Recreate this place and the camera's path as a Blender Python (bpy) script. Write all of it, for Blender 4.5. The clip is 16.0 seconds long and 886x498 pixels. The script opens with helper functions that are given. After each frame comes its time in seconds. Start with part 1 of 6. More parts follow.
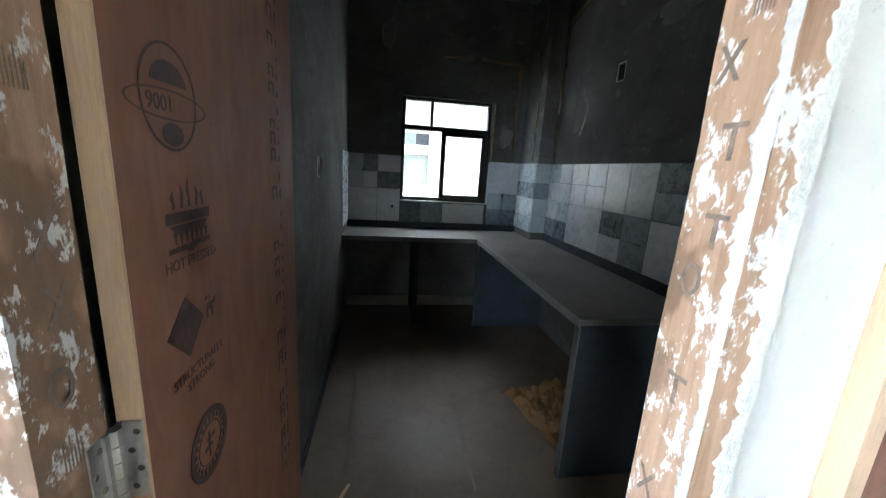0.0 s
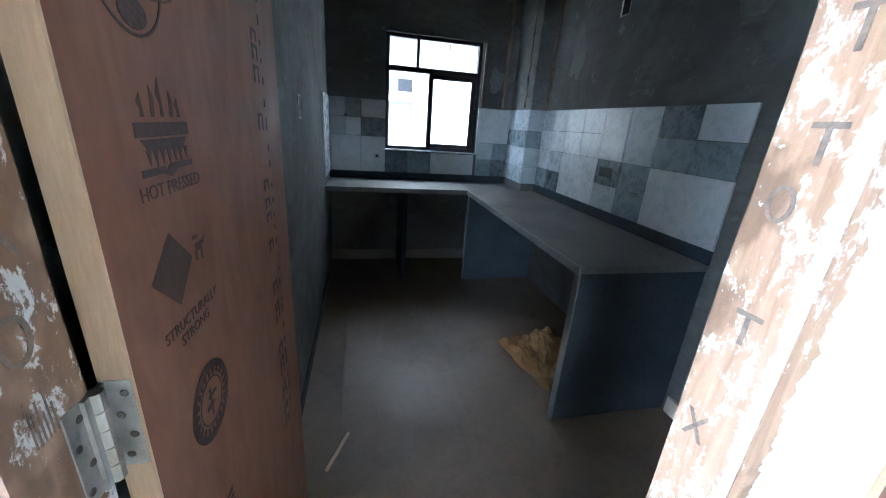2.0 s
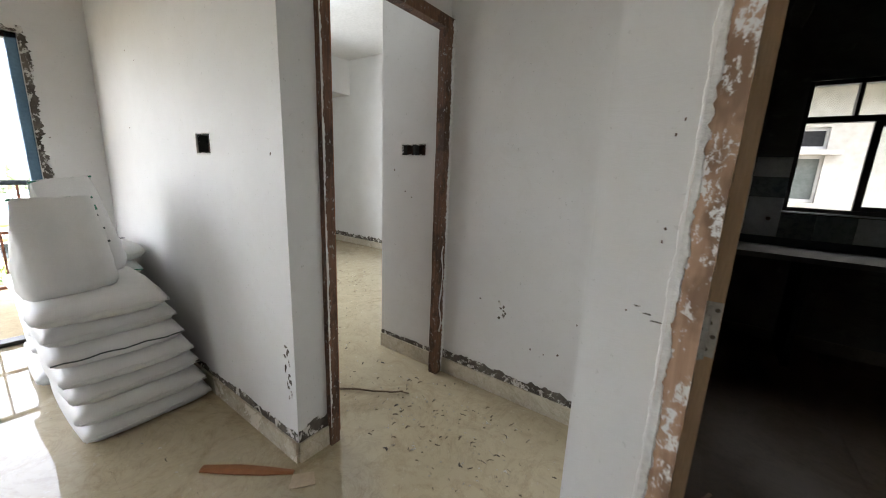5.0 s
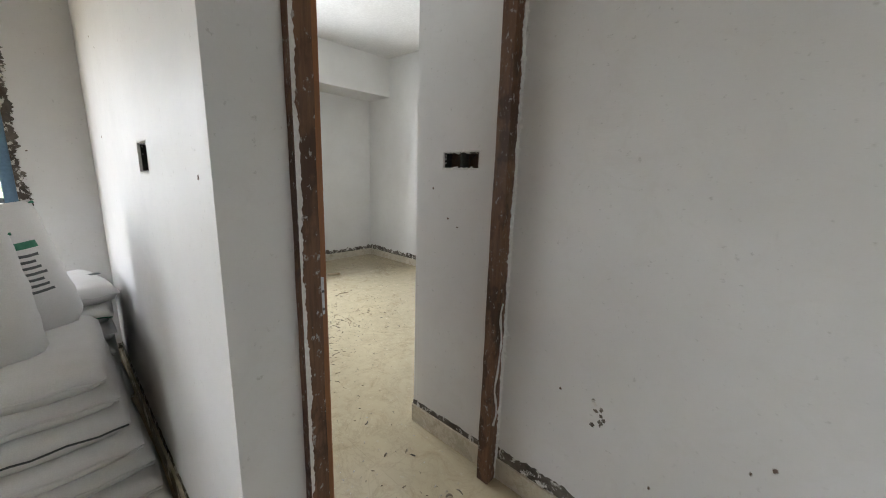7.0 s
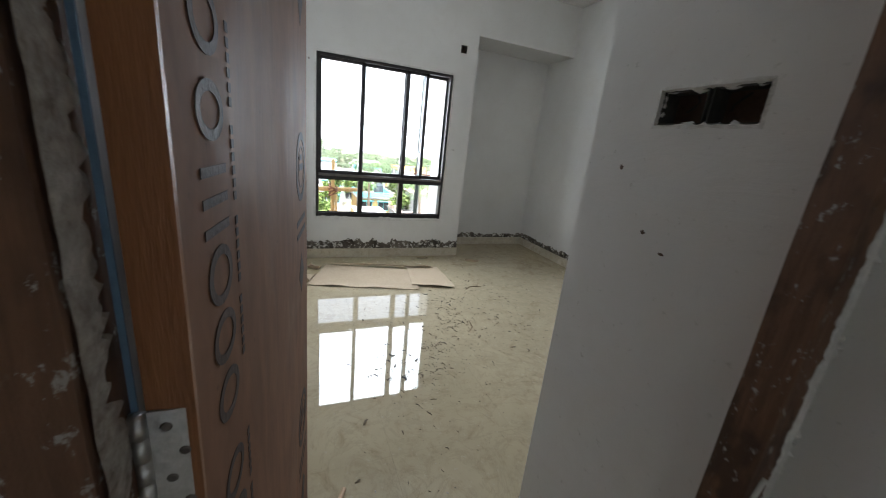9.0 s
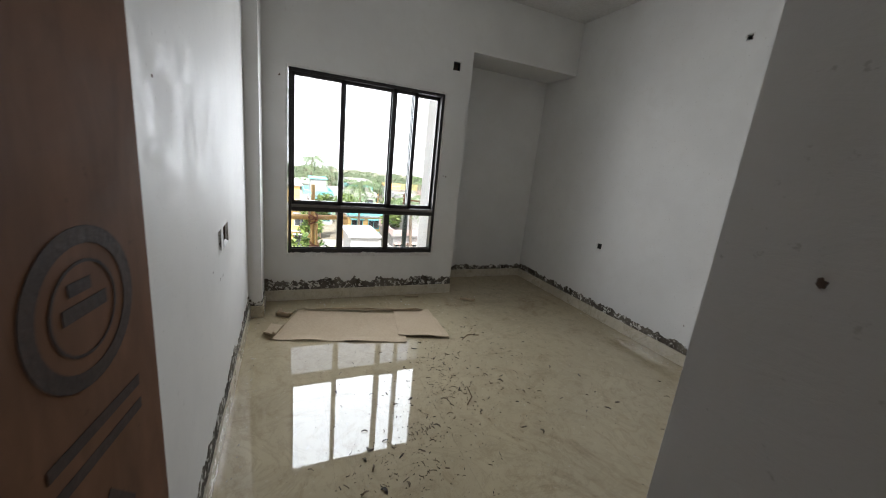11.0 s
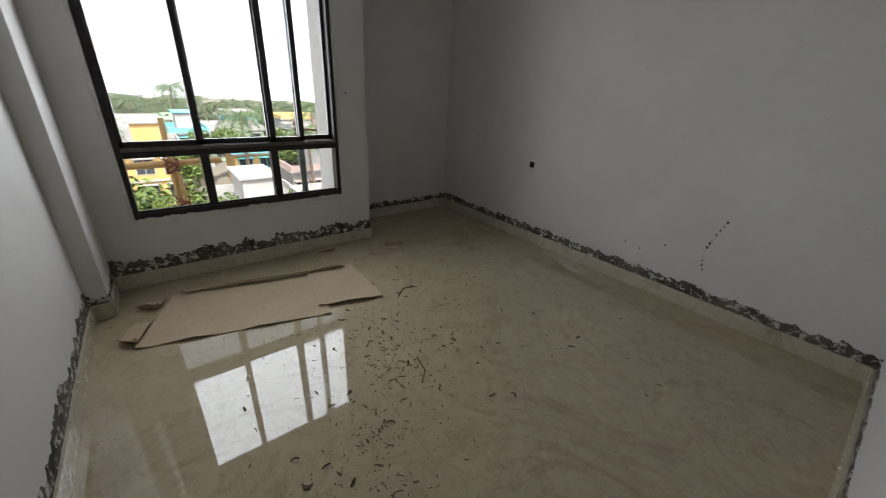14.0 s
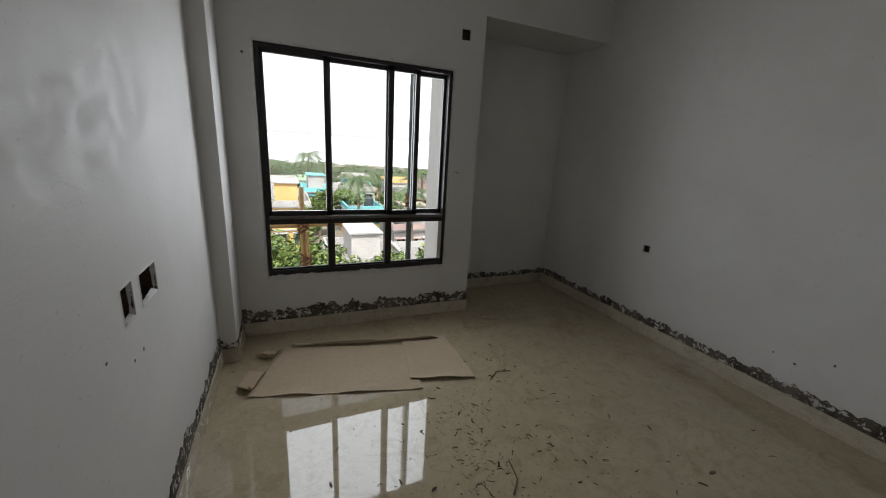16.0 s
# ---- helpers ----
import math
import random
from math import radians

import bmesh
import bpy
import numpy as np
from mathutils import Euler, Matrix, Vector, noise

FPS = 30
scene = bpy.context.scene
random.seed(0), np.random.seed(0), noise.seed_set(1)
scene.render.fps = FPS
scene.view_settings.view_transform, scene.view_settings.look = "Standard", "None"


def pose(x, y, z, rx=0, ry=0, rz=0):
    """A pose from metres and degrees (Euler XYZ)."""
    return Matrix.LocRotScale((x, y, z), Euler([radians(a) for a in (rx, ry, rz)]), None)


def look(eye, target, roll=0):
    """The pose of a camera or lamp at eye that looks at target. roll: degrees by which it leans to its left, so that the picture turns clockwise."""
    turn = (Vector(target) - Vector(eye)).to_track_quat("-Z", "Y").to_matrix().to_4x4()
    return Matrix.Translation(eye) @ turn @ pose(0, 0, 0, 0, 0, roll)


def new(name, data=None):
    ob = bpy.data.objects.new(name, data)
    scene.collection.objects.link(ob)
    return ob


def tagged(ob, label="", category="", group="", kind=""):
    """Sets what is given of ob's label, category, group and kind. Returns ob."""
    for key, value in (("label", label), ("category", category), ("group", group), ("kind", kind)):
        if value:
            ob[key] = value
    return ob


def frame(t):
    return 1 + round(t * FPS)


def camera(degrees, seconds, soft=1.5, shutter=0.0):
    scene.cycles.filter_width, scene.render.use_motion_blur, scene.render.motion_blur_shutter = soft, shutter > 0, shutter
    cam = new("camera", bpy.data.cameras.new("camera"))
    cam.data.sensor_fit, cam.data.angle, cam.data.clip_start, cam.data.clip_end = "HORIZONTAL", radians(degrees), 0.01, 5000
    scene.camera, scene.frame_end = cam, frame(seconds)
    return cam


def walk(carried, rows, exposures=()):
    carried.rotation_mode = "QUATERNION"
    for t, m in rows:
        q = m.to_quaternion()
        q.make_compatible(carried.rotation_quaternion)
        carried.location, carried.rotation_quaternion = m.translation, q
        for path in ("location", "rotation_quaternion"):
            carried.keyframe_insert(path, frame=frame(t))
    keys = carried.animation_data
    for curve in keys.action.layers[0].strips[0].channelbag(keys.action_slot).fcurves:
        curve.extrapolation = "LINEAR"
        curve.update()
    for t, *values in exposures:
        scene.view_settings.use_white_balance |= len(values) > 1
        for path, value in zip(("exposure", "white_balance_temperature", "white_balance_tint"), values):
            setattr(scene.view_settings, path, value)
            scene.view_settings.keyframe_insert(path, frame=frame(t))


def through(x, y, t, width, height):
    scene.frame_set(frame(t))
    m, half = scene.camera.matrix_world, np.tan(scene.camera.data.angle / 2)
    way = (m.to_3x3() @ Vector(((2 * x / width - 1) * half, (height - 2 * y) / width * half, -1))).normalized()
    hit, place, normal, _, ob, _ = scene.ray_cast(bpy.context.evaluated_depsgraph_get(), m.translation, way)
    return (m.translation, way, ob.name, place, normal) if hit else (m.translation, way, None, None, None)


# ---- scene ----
cam = camera(101.2, 16.0, soft=1.0, shutter=0.3)
PATH = [
    (0, (1.176, 1.403, 1.394), (1.507, 3.33, 0.971), 3.6),
    (0.5, (1.15, 1.433, 1.351), (1.451, 3.314, 0.739), 3.2),
    (1, (1.126, 1.479, 1.337), (1.52, 3.314, 0.645), 3.0),
    (1.5, (1.119, 1.494, 1.331), (1.553, 3.307, 0.606), 4.3),
    (2, (1.123, 1.482, 1.339), (1.557, 3.324, 0.69), 4.1),
    (2.5, (1.129, 1.438, 1.346), (1.434, 3.328, 0.768), 4.9),
    (3, (1.113, 1.392, 1.33), (1.182, 3.301, 0.739), 5.1),
    (3.5, (1.057, 1.279, 1.326), (0.802, 3.179, 0.757), 5.3),
    (4, (1.017, 1.062, 1.338), (0.459, 2.877, 0.709), 3.7),
    (4.5, (0.936, 0.968, 1.357), (-0.015, 2.637, 0.798), 4.5),
    (5, (0.872, 1.063, 1.299), (-0.275, 2.647, 0.878), 2.2),
    (5.2, (0.847, 1.151, 1.311), (-0.339, 2.709, 0.904), 2.2),
    (7.3, (0.278, 1.713, 1.36), (-1.087, 3.113, 0.938), 2.8),
    (7.5, (0.22, 1.789, 1.352), (-1.186, 3.136, 0.895), 5.4),
    (8, (0.105, 1.946, 1.32), (-1.461, 3.065, 0.777), 5.9),
    (8.5, (-0.041, 2.048, 1.303), (-1.724, 2.977, 0.752), 3.4),
    (9, (-0.179, 2.144, 1.301), (-1.953, 2.885, 0.75), 6.0),
    (9.2, (-0.207, 2.162, 1.293), (-2.007, 2.839, 0.743), 6.5),
    (11.3, (-0.736, 2.338, 1.384), (-2.504, 3.17, 0.96), 5.0),
    (11.5, (-0.781, 2.35, 1.347), (-2.529, 3.235, 0.947), 3.7),
    (12, (-0.92, 2.423, 1.345), (-2.548, 3.52, 0.966), 3.8),
    (12.5, (-1.014, 2.472, 1.314), (-2.468, 3.78, 0.897), 3.9),
    (13, (-1.099, 2.486, 1.288), (-2.531, 3.749, 0.69), 2.9),
    (13.5, (-1.18, 2.489, 1.286), (-2.546, 3.713, 0.489), 1.9),
    (14, (-1.199, 2.506, 1.307), (-2.629, 3.652, 0.506), 2.9),
    (14.5, (-1.181, 2.492, 1.336), (-2.874, 3.433, 0.838), 4.7),
    (15, (-1.22, 2.475, 1.394), (-3.001, 3.261, 0.938), 1.9),
    (15.5, (-1.275, 2.466, 1.394), (-3.026, 3.308, 0.918), 1.7),
    (16, (-1.307, 2.471, 1.395), (-3.08, 3.246, 0.887), 3.3),
]
walk(cam, [(t, look(eye, target, roll)) for t, eye, target, roll in PATH], [
    (0.0, 6.0, 5400, 8), (1.0, 6.55, 4950, 8), (3.0, 6.2, 4850, 7), (3.5, 5.45, 5200, 8), (4.0, 4.95, 6000, 10), (5.0, 3.95, 6300, 13), (7.5, 3.95, 6300, 13),
    (8.5, 3.05, 6300, 12), (9.0, 2.95, 6100, 12), (11.5, 1.95, 6500, 15), (12.5, 1.5, 6600, 16), (13.5, 1.85, 6500, 15), (14.5, 1.4, 6500, 15), (16.0, 1.35, 6500, 15)])

# ---- light ----
world = bpy.data.worlds.new("overcast_sky")
scene.world = world
world.use_nodes = True
wn = world.node_tree.nodes
sky = wn.new("ShaderNodeTexSky")
sky.sky_type = "NISHITA"
sky.sun_disc = False
sky.sun_elevation = radians(58)
sky.sun_rotation = radians(100)
sky.dust_density = 2.2
sky.air_density = 1.0
wn["Background"].inputs[1].default_value = 0.15
haze = wn.new("ShaderNodeHueSaturation")
haze.inputs["Saturation"].default_value = 0.22
world.node_tree.links.new(sky.outputs[0], haze.inputs["Color"])
world.node_tree.links.new(haze.outputs[0], wn["Background"].inputs[0])
sun_data = bpy.data.lights.new("sun", "SUN")
sun_data.energy, sun_data.angle, sun_data.color = 2.8, radians(5), (1.0, 0.95, 0.88)
sun = new("sun", sun_data)
sun.matrix_world = look((30, -6, 50), (0, 0, 0))

# daylight entering by the upper lights of the bedroom window
glow = bpy.data.lights.new("window_daylight", "AREA")
glow.shape, glow.size, glow.size_y, glow.energy, glow.color = "RECTANGLE", 1.30, 1.04, 8.5, (0.90, 0.96, 1.0)
window_daylight = new("window_daylight", glow)
window_daylight.matrix_world = look((-4.200, 3.010, 1.455), (-3.0, 3.010, 1.42))

# ---- materials ----


def shader(name, rough=0.6, metal=0.0, spec=0.5):
    m = bpy.data.materials.new(name)
    m.use_nodes = True
    b = m.node_tree.nodes["Principled BSDF"]
    b.inputs["Roughness"].default_value = rough
    b.inputs["Metallic"].default_value = metal
    b.inputs["Specular IOR Level"].default_value = spec
    return m, m.node_tree.nodes, m.node_tree.links, b


def coords(n, l, stretch=(1, 1, 1), space="Object"):
    tc, mp = n.new("ShaderNodeTexCoord"), n.new("ShaderNodeMapping")
    mp.inputs["Scale"].default_value = stretch
    l.new(tc.outputs[space], mp.inputs["Vector"])
    return mp.outputs[0]


def noise_tex(n, l, vec, scale, detail=5.0, rough=0.6, warp=0.0):
    t = n.new("ShaderNodeTexNoise")
    t.inputs["Scale"].default_value = scale
    t.inputs["Detail"].default_value = detail
    t.inputs["Roughness"].default_value = rough
    t.inputs["Distortion"].default_value = warp
    l.new(vec, t.inputs["Vector"])
    return t.outputs["Fac"]


def ramp(n, l, fac, stops):
    r = n.new("ShaderNodeValToRGB")
    e = r.color_ramp.elements
    while len(e) < len(stops):
        e.new(0.5)
    for k, (p, c) in enumerate(stops):
        e[k].position = p
        e[k].color = (*c, 1) if len(c) == 3 else c
    l.new(fac, r.inputs[0])
    return r.outputs[0]


def grey(v):
    return (v, v, v)


def mix(n, l, fac, a, b, mode="MIX"):
    m = n.new("ShaderNodeMix")
    m.data_type, m.blend_type = "RGBA", mode
    for sock, v in ((m.inputs[0], fac), (m.inputs[6], a), (m.inputs[7], b)):
        if isinstance(v, (int, float)):
            sock.default_value = v
        elif isinstance(v, tuple):
            sock.default_value = (*v, 1)
        else:
            l.new(v, sock)
    return m.outputs[2]


def bump(n, l, b, height, strength, distance=0.01):
    k = n.new("ShaderNodeBump")
    k.inputs["Strength"].default_value = strength
    k.inputs["Distance"].default_value = distance
    l.new(height, k.inputs["Height"])
    l.new(k.outputs[0], b.inputs["Normal"])


def two_tone(name, dark, light, scale=3.0, fine=60.0, rough=0.7, metal=0.0, strength=0.3, stretch=(1, 1, 1), spec=0.4, warp=0.0):
    m, n, l, b = shader(name, rough, metal, spec)
    v = coords(n, l, stretch)
    big, small = noise_tex(n, l, v, scale, 6, 0.6, warp), noise_tex(n, l, v, fine, 4)
    c = mix(n, l, ramp(n, l, big, [(0.3, grey(0)), (0.7, grey(1))]), dark, light)
    c = mix(n, l, 0.35, c, ramp(n, l, small, [(0.3, tuple(x * 0.7 for x in dark)), (0.7, light)]))
    l.new(c, b.inputs["Base Color"])
    bump(n, l, b, small, strength, 0.004)
    return m


def plaster_white():
    m, n, l, b = shader("white_wall_putty", 0.8, 0, 0.28)
    v = coords(n, l)
    big, mid, fine = noise_tex(n, l, v, 1.1, 4), noise_tex(n, l, v, 7, 6, 0.7, 1.0), noise_tex(n, l, v, 120, 3)
    c = mix(n, l, ramp(n, l, big, [(0.3, grey(0)), (0.72, grey(1))]), (0.61, 0.60, 0.58), (0.71, 0.705, 0.685))
    c = mix(n, l, ramp(n, l, mid, [(0.35, grey(0.35)), (0.5, grey(0))]), c, (0.62, 0.605, 0.57))
    streak = noise_tex(n, l, coords(n, l, (14, 14, 3)), 3.0, 5, 0.65)
    c = mix(n, l, ramp(n, l, streak, [(0.66, grey(0)), (0.76, grey(0.35))]), c, (0.52, 0.51, 0.48))
    l.new(c, b.inputs["Base Color"])
    l.new(ramp(n, l, mid, [(0.3, grey(0.46)), (0.7, grey(0.78))]), b.inputs["Roughness"])
    speck = noise_tex(n, l, v, 55, 4, 0.7)
    c2 = mix(n, l, ramp(n, l, speck, [(0.64, grey(0)), (0.72, grey(0.6))]), c, (0.42, 0.41, 0.38))
    l.new(c2, b.inputs["Base Color"])
    trowel = noise_tex(n, l, coords(n, l, (2.2, 2.2, 7)), 3, 6, 0.7, 1.2)
    h = mix(n, l, 0.12, mix(n, l, 0.6, mid, trowel), fine)
    bump(n, l, b, h, 0.34, 0.006)
    return m


def cement_raw():
    m, n, l, b = shader("raw_cement_plaster", 0.85, 0, 0.25)
    v = coords(n, l)
    big, mid, fine = noise_tex(n, l, v, 1.6, 6, 0.65, 0.8), noise_tex(n, l, v, 9, 6, 0.7), noise_tex(n, l, v, 90, 3)
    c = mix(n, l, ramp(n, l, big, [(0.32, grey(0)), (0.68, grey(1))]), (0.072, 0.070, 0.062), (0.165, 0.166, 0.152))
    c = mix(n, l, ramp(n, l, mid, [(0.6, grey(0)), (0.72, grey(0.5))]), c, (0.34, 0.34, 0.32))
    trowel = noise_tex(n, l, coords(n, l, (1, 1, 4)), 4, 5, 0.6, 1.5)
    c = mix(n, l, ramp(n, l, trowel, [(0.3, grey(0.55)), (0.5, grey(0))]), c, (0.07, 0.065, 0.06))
    l.new(c, b.inputs["Base Color"])
    bump(n, l, b, mix(n, l, 0.4, mid, fine), 0.5, 0.012)
    return m


def rubble_band():
    m, n, l, b = shader("bare_mortar_band", 0.95, 0, 0.2)
    v = coords(n, l)
    chips, big = noise_tex(n, l, v, 26, 5, 0.7, 0.6), noise_tex(n, l, v, 6, 4)
    c = mix(n, l, ramp(n, l, big, [(0.35, grey(0)), (0.7, grey(1))]), (0.055, 0.046, 0.037), (0.20, 0.175, 0.145))
    c = mix(n, l, ramp(n, l, chips, [(0.54, grey(0)), (0.58, grey(1))]), c, (0.62, 0.60, 0.55))
    l.new(c, b.inputs["Base Color"])
    bump(n, l, b, chips, 0.9, 0.02)
    return m


def marble_floor(name, dust, tint, rough_lo, rough_hi, coat=0.0):
    m, n, l, b = shader(name, 0.15, 0, 0.6)
    b.inputs["Coat Weight"].default_value = coat
    b.inputs["Coat Roughness"].default_value = 0.012
    b.inputs["Coat IOR"].default_value = 1.5
    gm = n.new("ShaderNodeNewGeometry")
    p = gm.outputs["Position"]
    big, vein, fine = noise_tex(n, l, p, 0.9, 5, 0.6, 1.2), noise_tex(n, l, p, 3.4, 7, 0.68, 2.2), noise_tex(n, l, p, 35, 5, 0.7)
    c = mix(n, l, ramp(n, l, big, [(0.3, grey(0)), (0.7, grey(1))]), tuple(x * 0.86 for x in tint), tint)
    c = mix(n, l, ramp(n, l, vein, [(0.47, grey(0)), (0.5, grey(0.5)), (0.53, grey(0))]), c, tuple(x * 0.62 for x in tint))
    info = n.new("ShaderNodeObjectInfo")
    c = mix(n, l, 0.10, c, ramp(n, l, info.outputs["Random"], [(0, tuple(x * 0.75 for x in tint)), (1, tuple(min(1, x * 1.1) for x in tint))]))
    smear = noise_tex(n, l, p, 2.2, 8, 0.72, 0.7)
    d = ramp(n, l, smear, [(0.50, grey(0)), (0.64, grey(1))])
    spots = ramp(n, l, fine, [(0.60, grey(0)), (0.68, grey(1))])
    c = mix(n, l, ramp(n, l, smear, [(0.42, grey(0)), (0.66, grey(dust))]), c, tuple(x * 0.82 for x in tint))
    c = mix(n, l, ramp(n, l, fine, [(0.64, grey(0)), (0.72, grey(0.5))]), c, (0.20, 0.18, 0.14))
    grit = noise_tex(n, l, p, 130, 3, 0.7)
    c = mix(n, l, ramp(n, l, grit, [(0.66, grey(0)), (0.72, grey(0.6))]), c, (0.13, 0.11, 0.08))
    scuff = noise_tex(n, l, p, 6.5, 9, 0.8, 1.6)
    c = mix(n, l, ramp(n, l, scuff, [(0.52, grey(0)), (0.70, grey(0.6))]), c, (tint[0] * 0.52, tint[1] * 0.45, tint[2] * 0.38))
    mud = noise_tex(n, l, p, 1.7, 10, 0.82, 0.9)
    c = mix(n, l, ramp(n, l, mud, [(0.53, grey(0)), (0.66, grey(0.55))]), c, (0.22, 0.16, 0.09))
    l.new(c, b.inputs["Base Color"])
    r = mix(n, l, d, grey(rough_lo), grey(rough_hi))
    r = mix(n, l, spots, r, grey(0.6))
    l.new(r, b.inputs["Roughness"])
    bump(n, l, b, smear, 0.006, 0.002)
    return m


def frame_wood(name, wood_a, wood_b, smear_at, smear_col, along=(18, 18, 1.6), torn=17, fleck=95):
    """Bare door-frame timber with plaster smears and torn wrapping paper left on it."""
    m, n, l, b = shader(name, 0.65, 0, 0.35)
    grain = noise_tex(n, l, coords(n, l, along), 4, 6, 0.65, 0.6)
    v = coords(n, l, (1.6, 1.6, 1))
    patch, chip = noise_tex(n, l, v, torn, 10, 0.68, 0.3), noise_tex(n, l, v, fleck, 6, 0.75)
    c = mix(n, l, ramp(n, l, grain, [(0.3, grey(0)), (0.7, grey(1))]), wood_a, wood_b)
    tone = noise_tex(n, l, v, 4.5, 4, 0.6)
    c = mix(n, l, ramp(n, l, tone, [(0.5, grey(0)), (0.56, grey(0.7))]), c, tuple(x * 0.45 for x in wood_a))
    both = mix(n, l, 0.28, patch, chip)
    c = mix(n, l, ramp(n, l, both, [(smear_at, grey(0)), (smear_at + 0.025, grey(1))]), c, smear_col)
    l.new(c, b.inputs["Base Color"])
    bump(n, l, b, both, 0.55, 0.006)
    return m


def leaf_ply(name, a, c2, gloss=0.42):
    m, n, l, b = shader(name, gloss, 0, 0.4)
    v = coords(n, l, (3, 3, 0.8))
    g, cloud, fleck = noise_tex(n, l, v, 9, 6, 0.6, 0.5), noise_tex(n, l, coords(n, l), 3.5, 6, 0.65, 0.5), noise_tex(n, l, coords(n, l), 45, 4, 0.7)
    c = mix(n, l, ramp(n, l, g, [(0.3, grey(0)), (0.7, grey(1))]), a, c2)
    c = mix(n, l, ramp(n, l, cloud, [(0.5, grey(0)), (0.72, grey(0.4))]), c, tuple(min(1, x * 1.25 + 0.05) for x in c2))
    c = mix(n, l, ramp(n, l, fleck, [(0.66, grey(0)), (0.75, grey(0.5))]), c, tuple(x * 0.5 for x in a))
    l.new(c, b.inputs["Base Color"])
    l.new(ramp(n, l, cloud, [(0.35, grey(gloss)), (0.7, grey(gloss + 0.25))]), b.inputs["Roughness"])
    bump(n, l, b, g, 0.12, 0.003)
    return m


def glass_mat(name, tint=(1, 1, 1), rough=0.0):
    """A thin clear pane: what is behind it, and a Fresnel-weighted reflection."""
    m = bpy.data.materials.new(name)
    m.use_nodes = True
    n, l = m.node_tree.nodes, m.node_tree.links
    n.remove(n["Principled BSDF"])
    tr, gl, fr, mx = n.new("ShaderNodeBsdfTransparent"), n.new("ShaderNodeBsdfGlossy"), n.new("ShaderNodeLayerWeight"), n.new("ShaderNodeMixShader")
    tr.inputs[0].default_value = (*tint, 1)
    gl.inputs["Roughness"].default_value = rough
    fr.inputs["Blend"].default_value = 0.5
    steep, gloss = n.new("ShaderNodeMath"), n.new("ShaderNodeMath")
    steep.operation, gloss.operation = "POWER", "MULTIPLY_ADD"
    steep.inputs[1].default_value = 5.0
    gloss.inputs[1].default_value, gloss.inputs[2].default_value = 0.92, 0.035
    l.new(fr.outputs["Facing"], steep.inputs[0])
    l.new(steep.outputs[0], gloss.inputs[0])
    l.new(gloss.outputs[0], mx.inputs[0])
    l.new(tr.outputs[0], mx.inputs[1])
    l.new(gl.outputs[0], mx.inputs[2])
    l.new(mx.outputs[0], n["Material Output"].inputs[0])
    return m


def tile_mat(name, a, b2):
    m, n, l, b = shader(name, 0.22, 0, 0.5)
    cl = noise_tex(n, l, coords(n, l), 5, 5, 0.6, 0.4)
    dust = noise_tex(n, l, coords(n, l), 22, 6, 0.7)
    c = mix(n, l, ramp(n, l, cl, [(0.3, grey(0)), (0.7, grey(1))]), a, b2)
    c = mix(n, l, ramp(n, l, dust, [(0.55, grey(0)), (0.75, grey(0.14))]), c, (0.3, 0.3, 0.28))
    l.new(c, b.inputs["Base Color"])
    l.new(ramp(n, l, dust, [(0.35, grey(0.15)), (0.7, grey(0.5))]), b.inputs["Roughness"])
    return m


def foliage_mat(name, a, b2):
    m, n, l, b = shader(name, 0.55, 0, 0.3)
    g = n.new("ShaderNodeNewGeometry")
    c = ramp(n, l, g.outputs["Random Per Island"], [(0, a), (1, b2)])
    l.new(c, b.inputs["Base Color"])
    b.inputs["Subsurface Weight"].default_value = 0.0
    return m


WHITE = plaster_white()
CEMENT = cement_raw()
BAND = rubble_band()
CEIL_WHITE = two_tone("ceiling_putty", (0.58, 0.57, 0.545), (0.69, 0.68, 0.66), 2, 50, 0.8)
CONCRETE = two_tone("raw_slab_concrete", (0.16, 0.16, 0.15), (0.32, 0.31, 0.29), 2.5, 40, 0.9, strength=0.6)
FLOOR = marble_floor("beige_vitrified_tile", 0.6, (0.49, 0.415, 0.275), 0.012, 0.075, 0.22)
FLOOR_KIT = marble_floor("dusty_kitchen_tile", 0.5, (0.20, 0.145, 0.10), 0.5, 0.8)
SKIRT_SHADE = two_tone("shade_darkened_skirting", (0.16, 0.14, 0.115), (0.26, 0.23, 0.19), 5, 50, 0.7)
SKIRT = marble_floor("beige_skirting_tile", 0.6, (0.60, 0.54, 0.42), 0.2, 0.5)
GROUT = two_tone("tile_joint", (0.36, 0.29, 0.18), (0.46, 0.38, 0.24), 9, 60, 0.95)
FRAME_PAPER = frame_wood("papered_frame_wood", (0.33, 0.20, 0.125), (0.49, 0.325, 0.215), 0.536, (0.72, 0.715, 0.70))
FRAME_DARK = frame_wood("plaster_smeared_frame_wood", (0.085, 0.043, 0.025), (0.185, 0.095, 0.052), 0.572, (0.34, 0.32, 0.29), torn=34, fleck=110)
PLASTER_EDGE = two_tone("rough_plaster_edge", (0.52, 0.51, 0.48), (0.80, 0.79, 0.76), 9, 70, 0.9, strength=0.9)
DIRTY_EDGE = two_tone("dirty_plaster_smear", (0.13, 0.095, 0.065), (0.62, 0.59, 0.53), 26, 110, 0.9, strength=0.9)
LEAF_RED = leaf_ply("red_brown_door_ply", (0.165, 0.073, 0.044), (0.235, 0.110, 0.068), 0.6)
LEAF_TAN = leaf_ply("tan_brown_door_ply", (0.15, 0.066, 0.032), (0.22, 0.10, 0.05), 0.68)
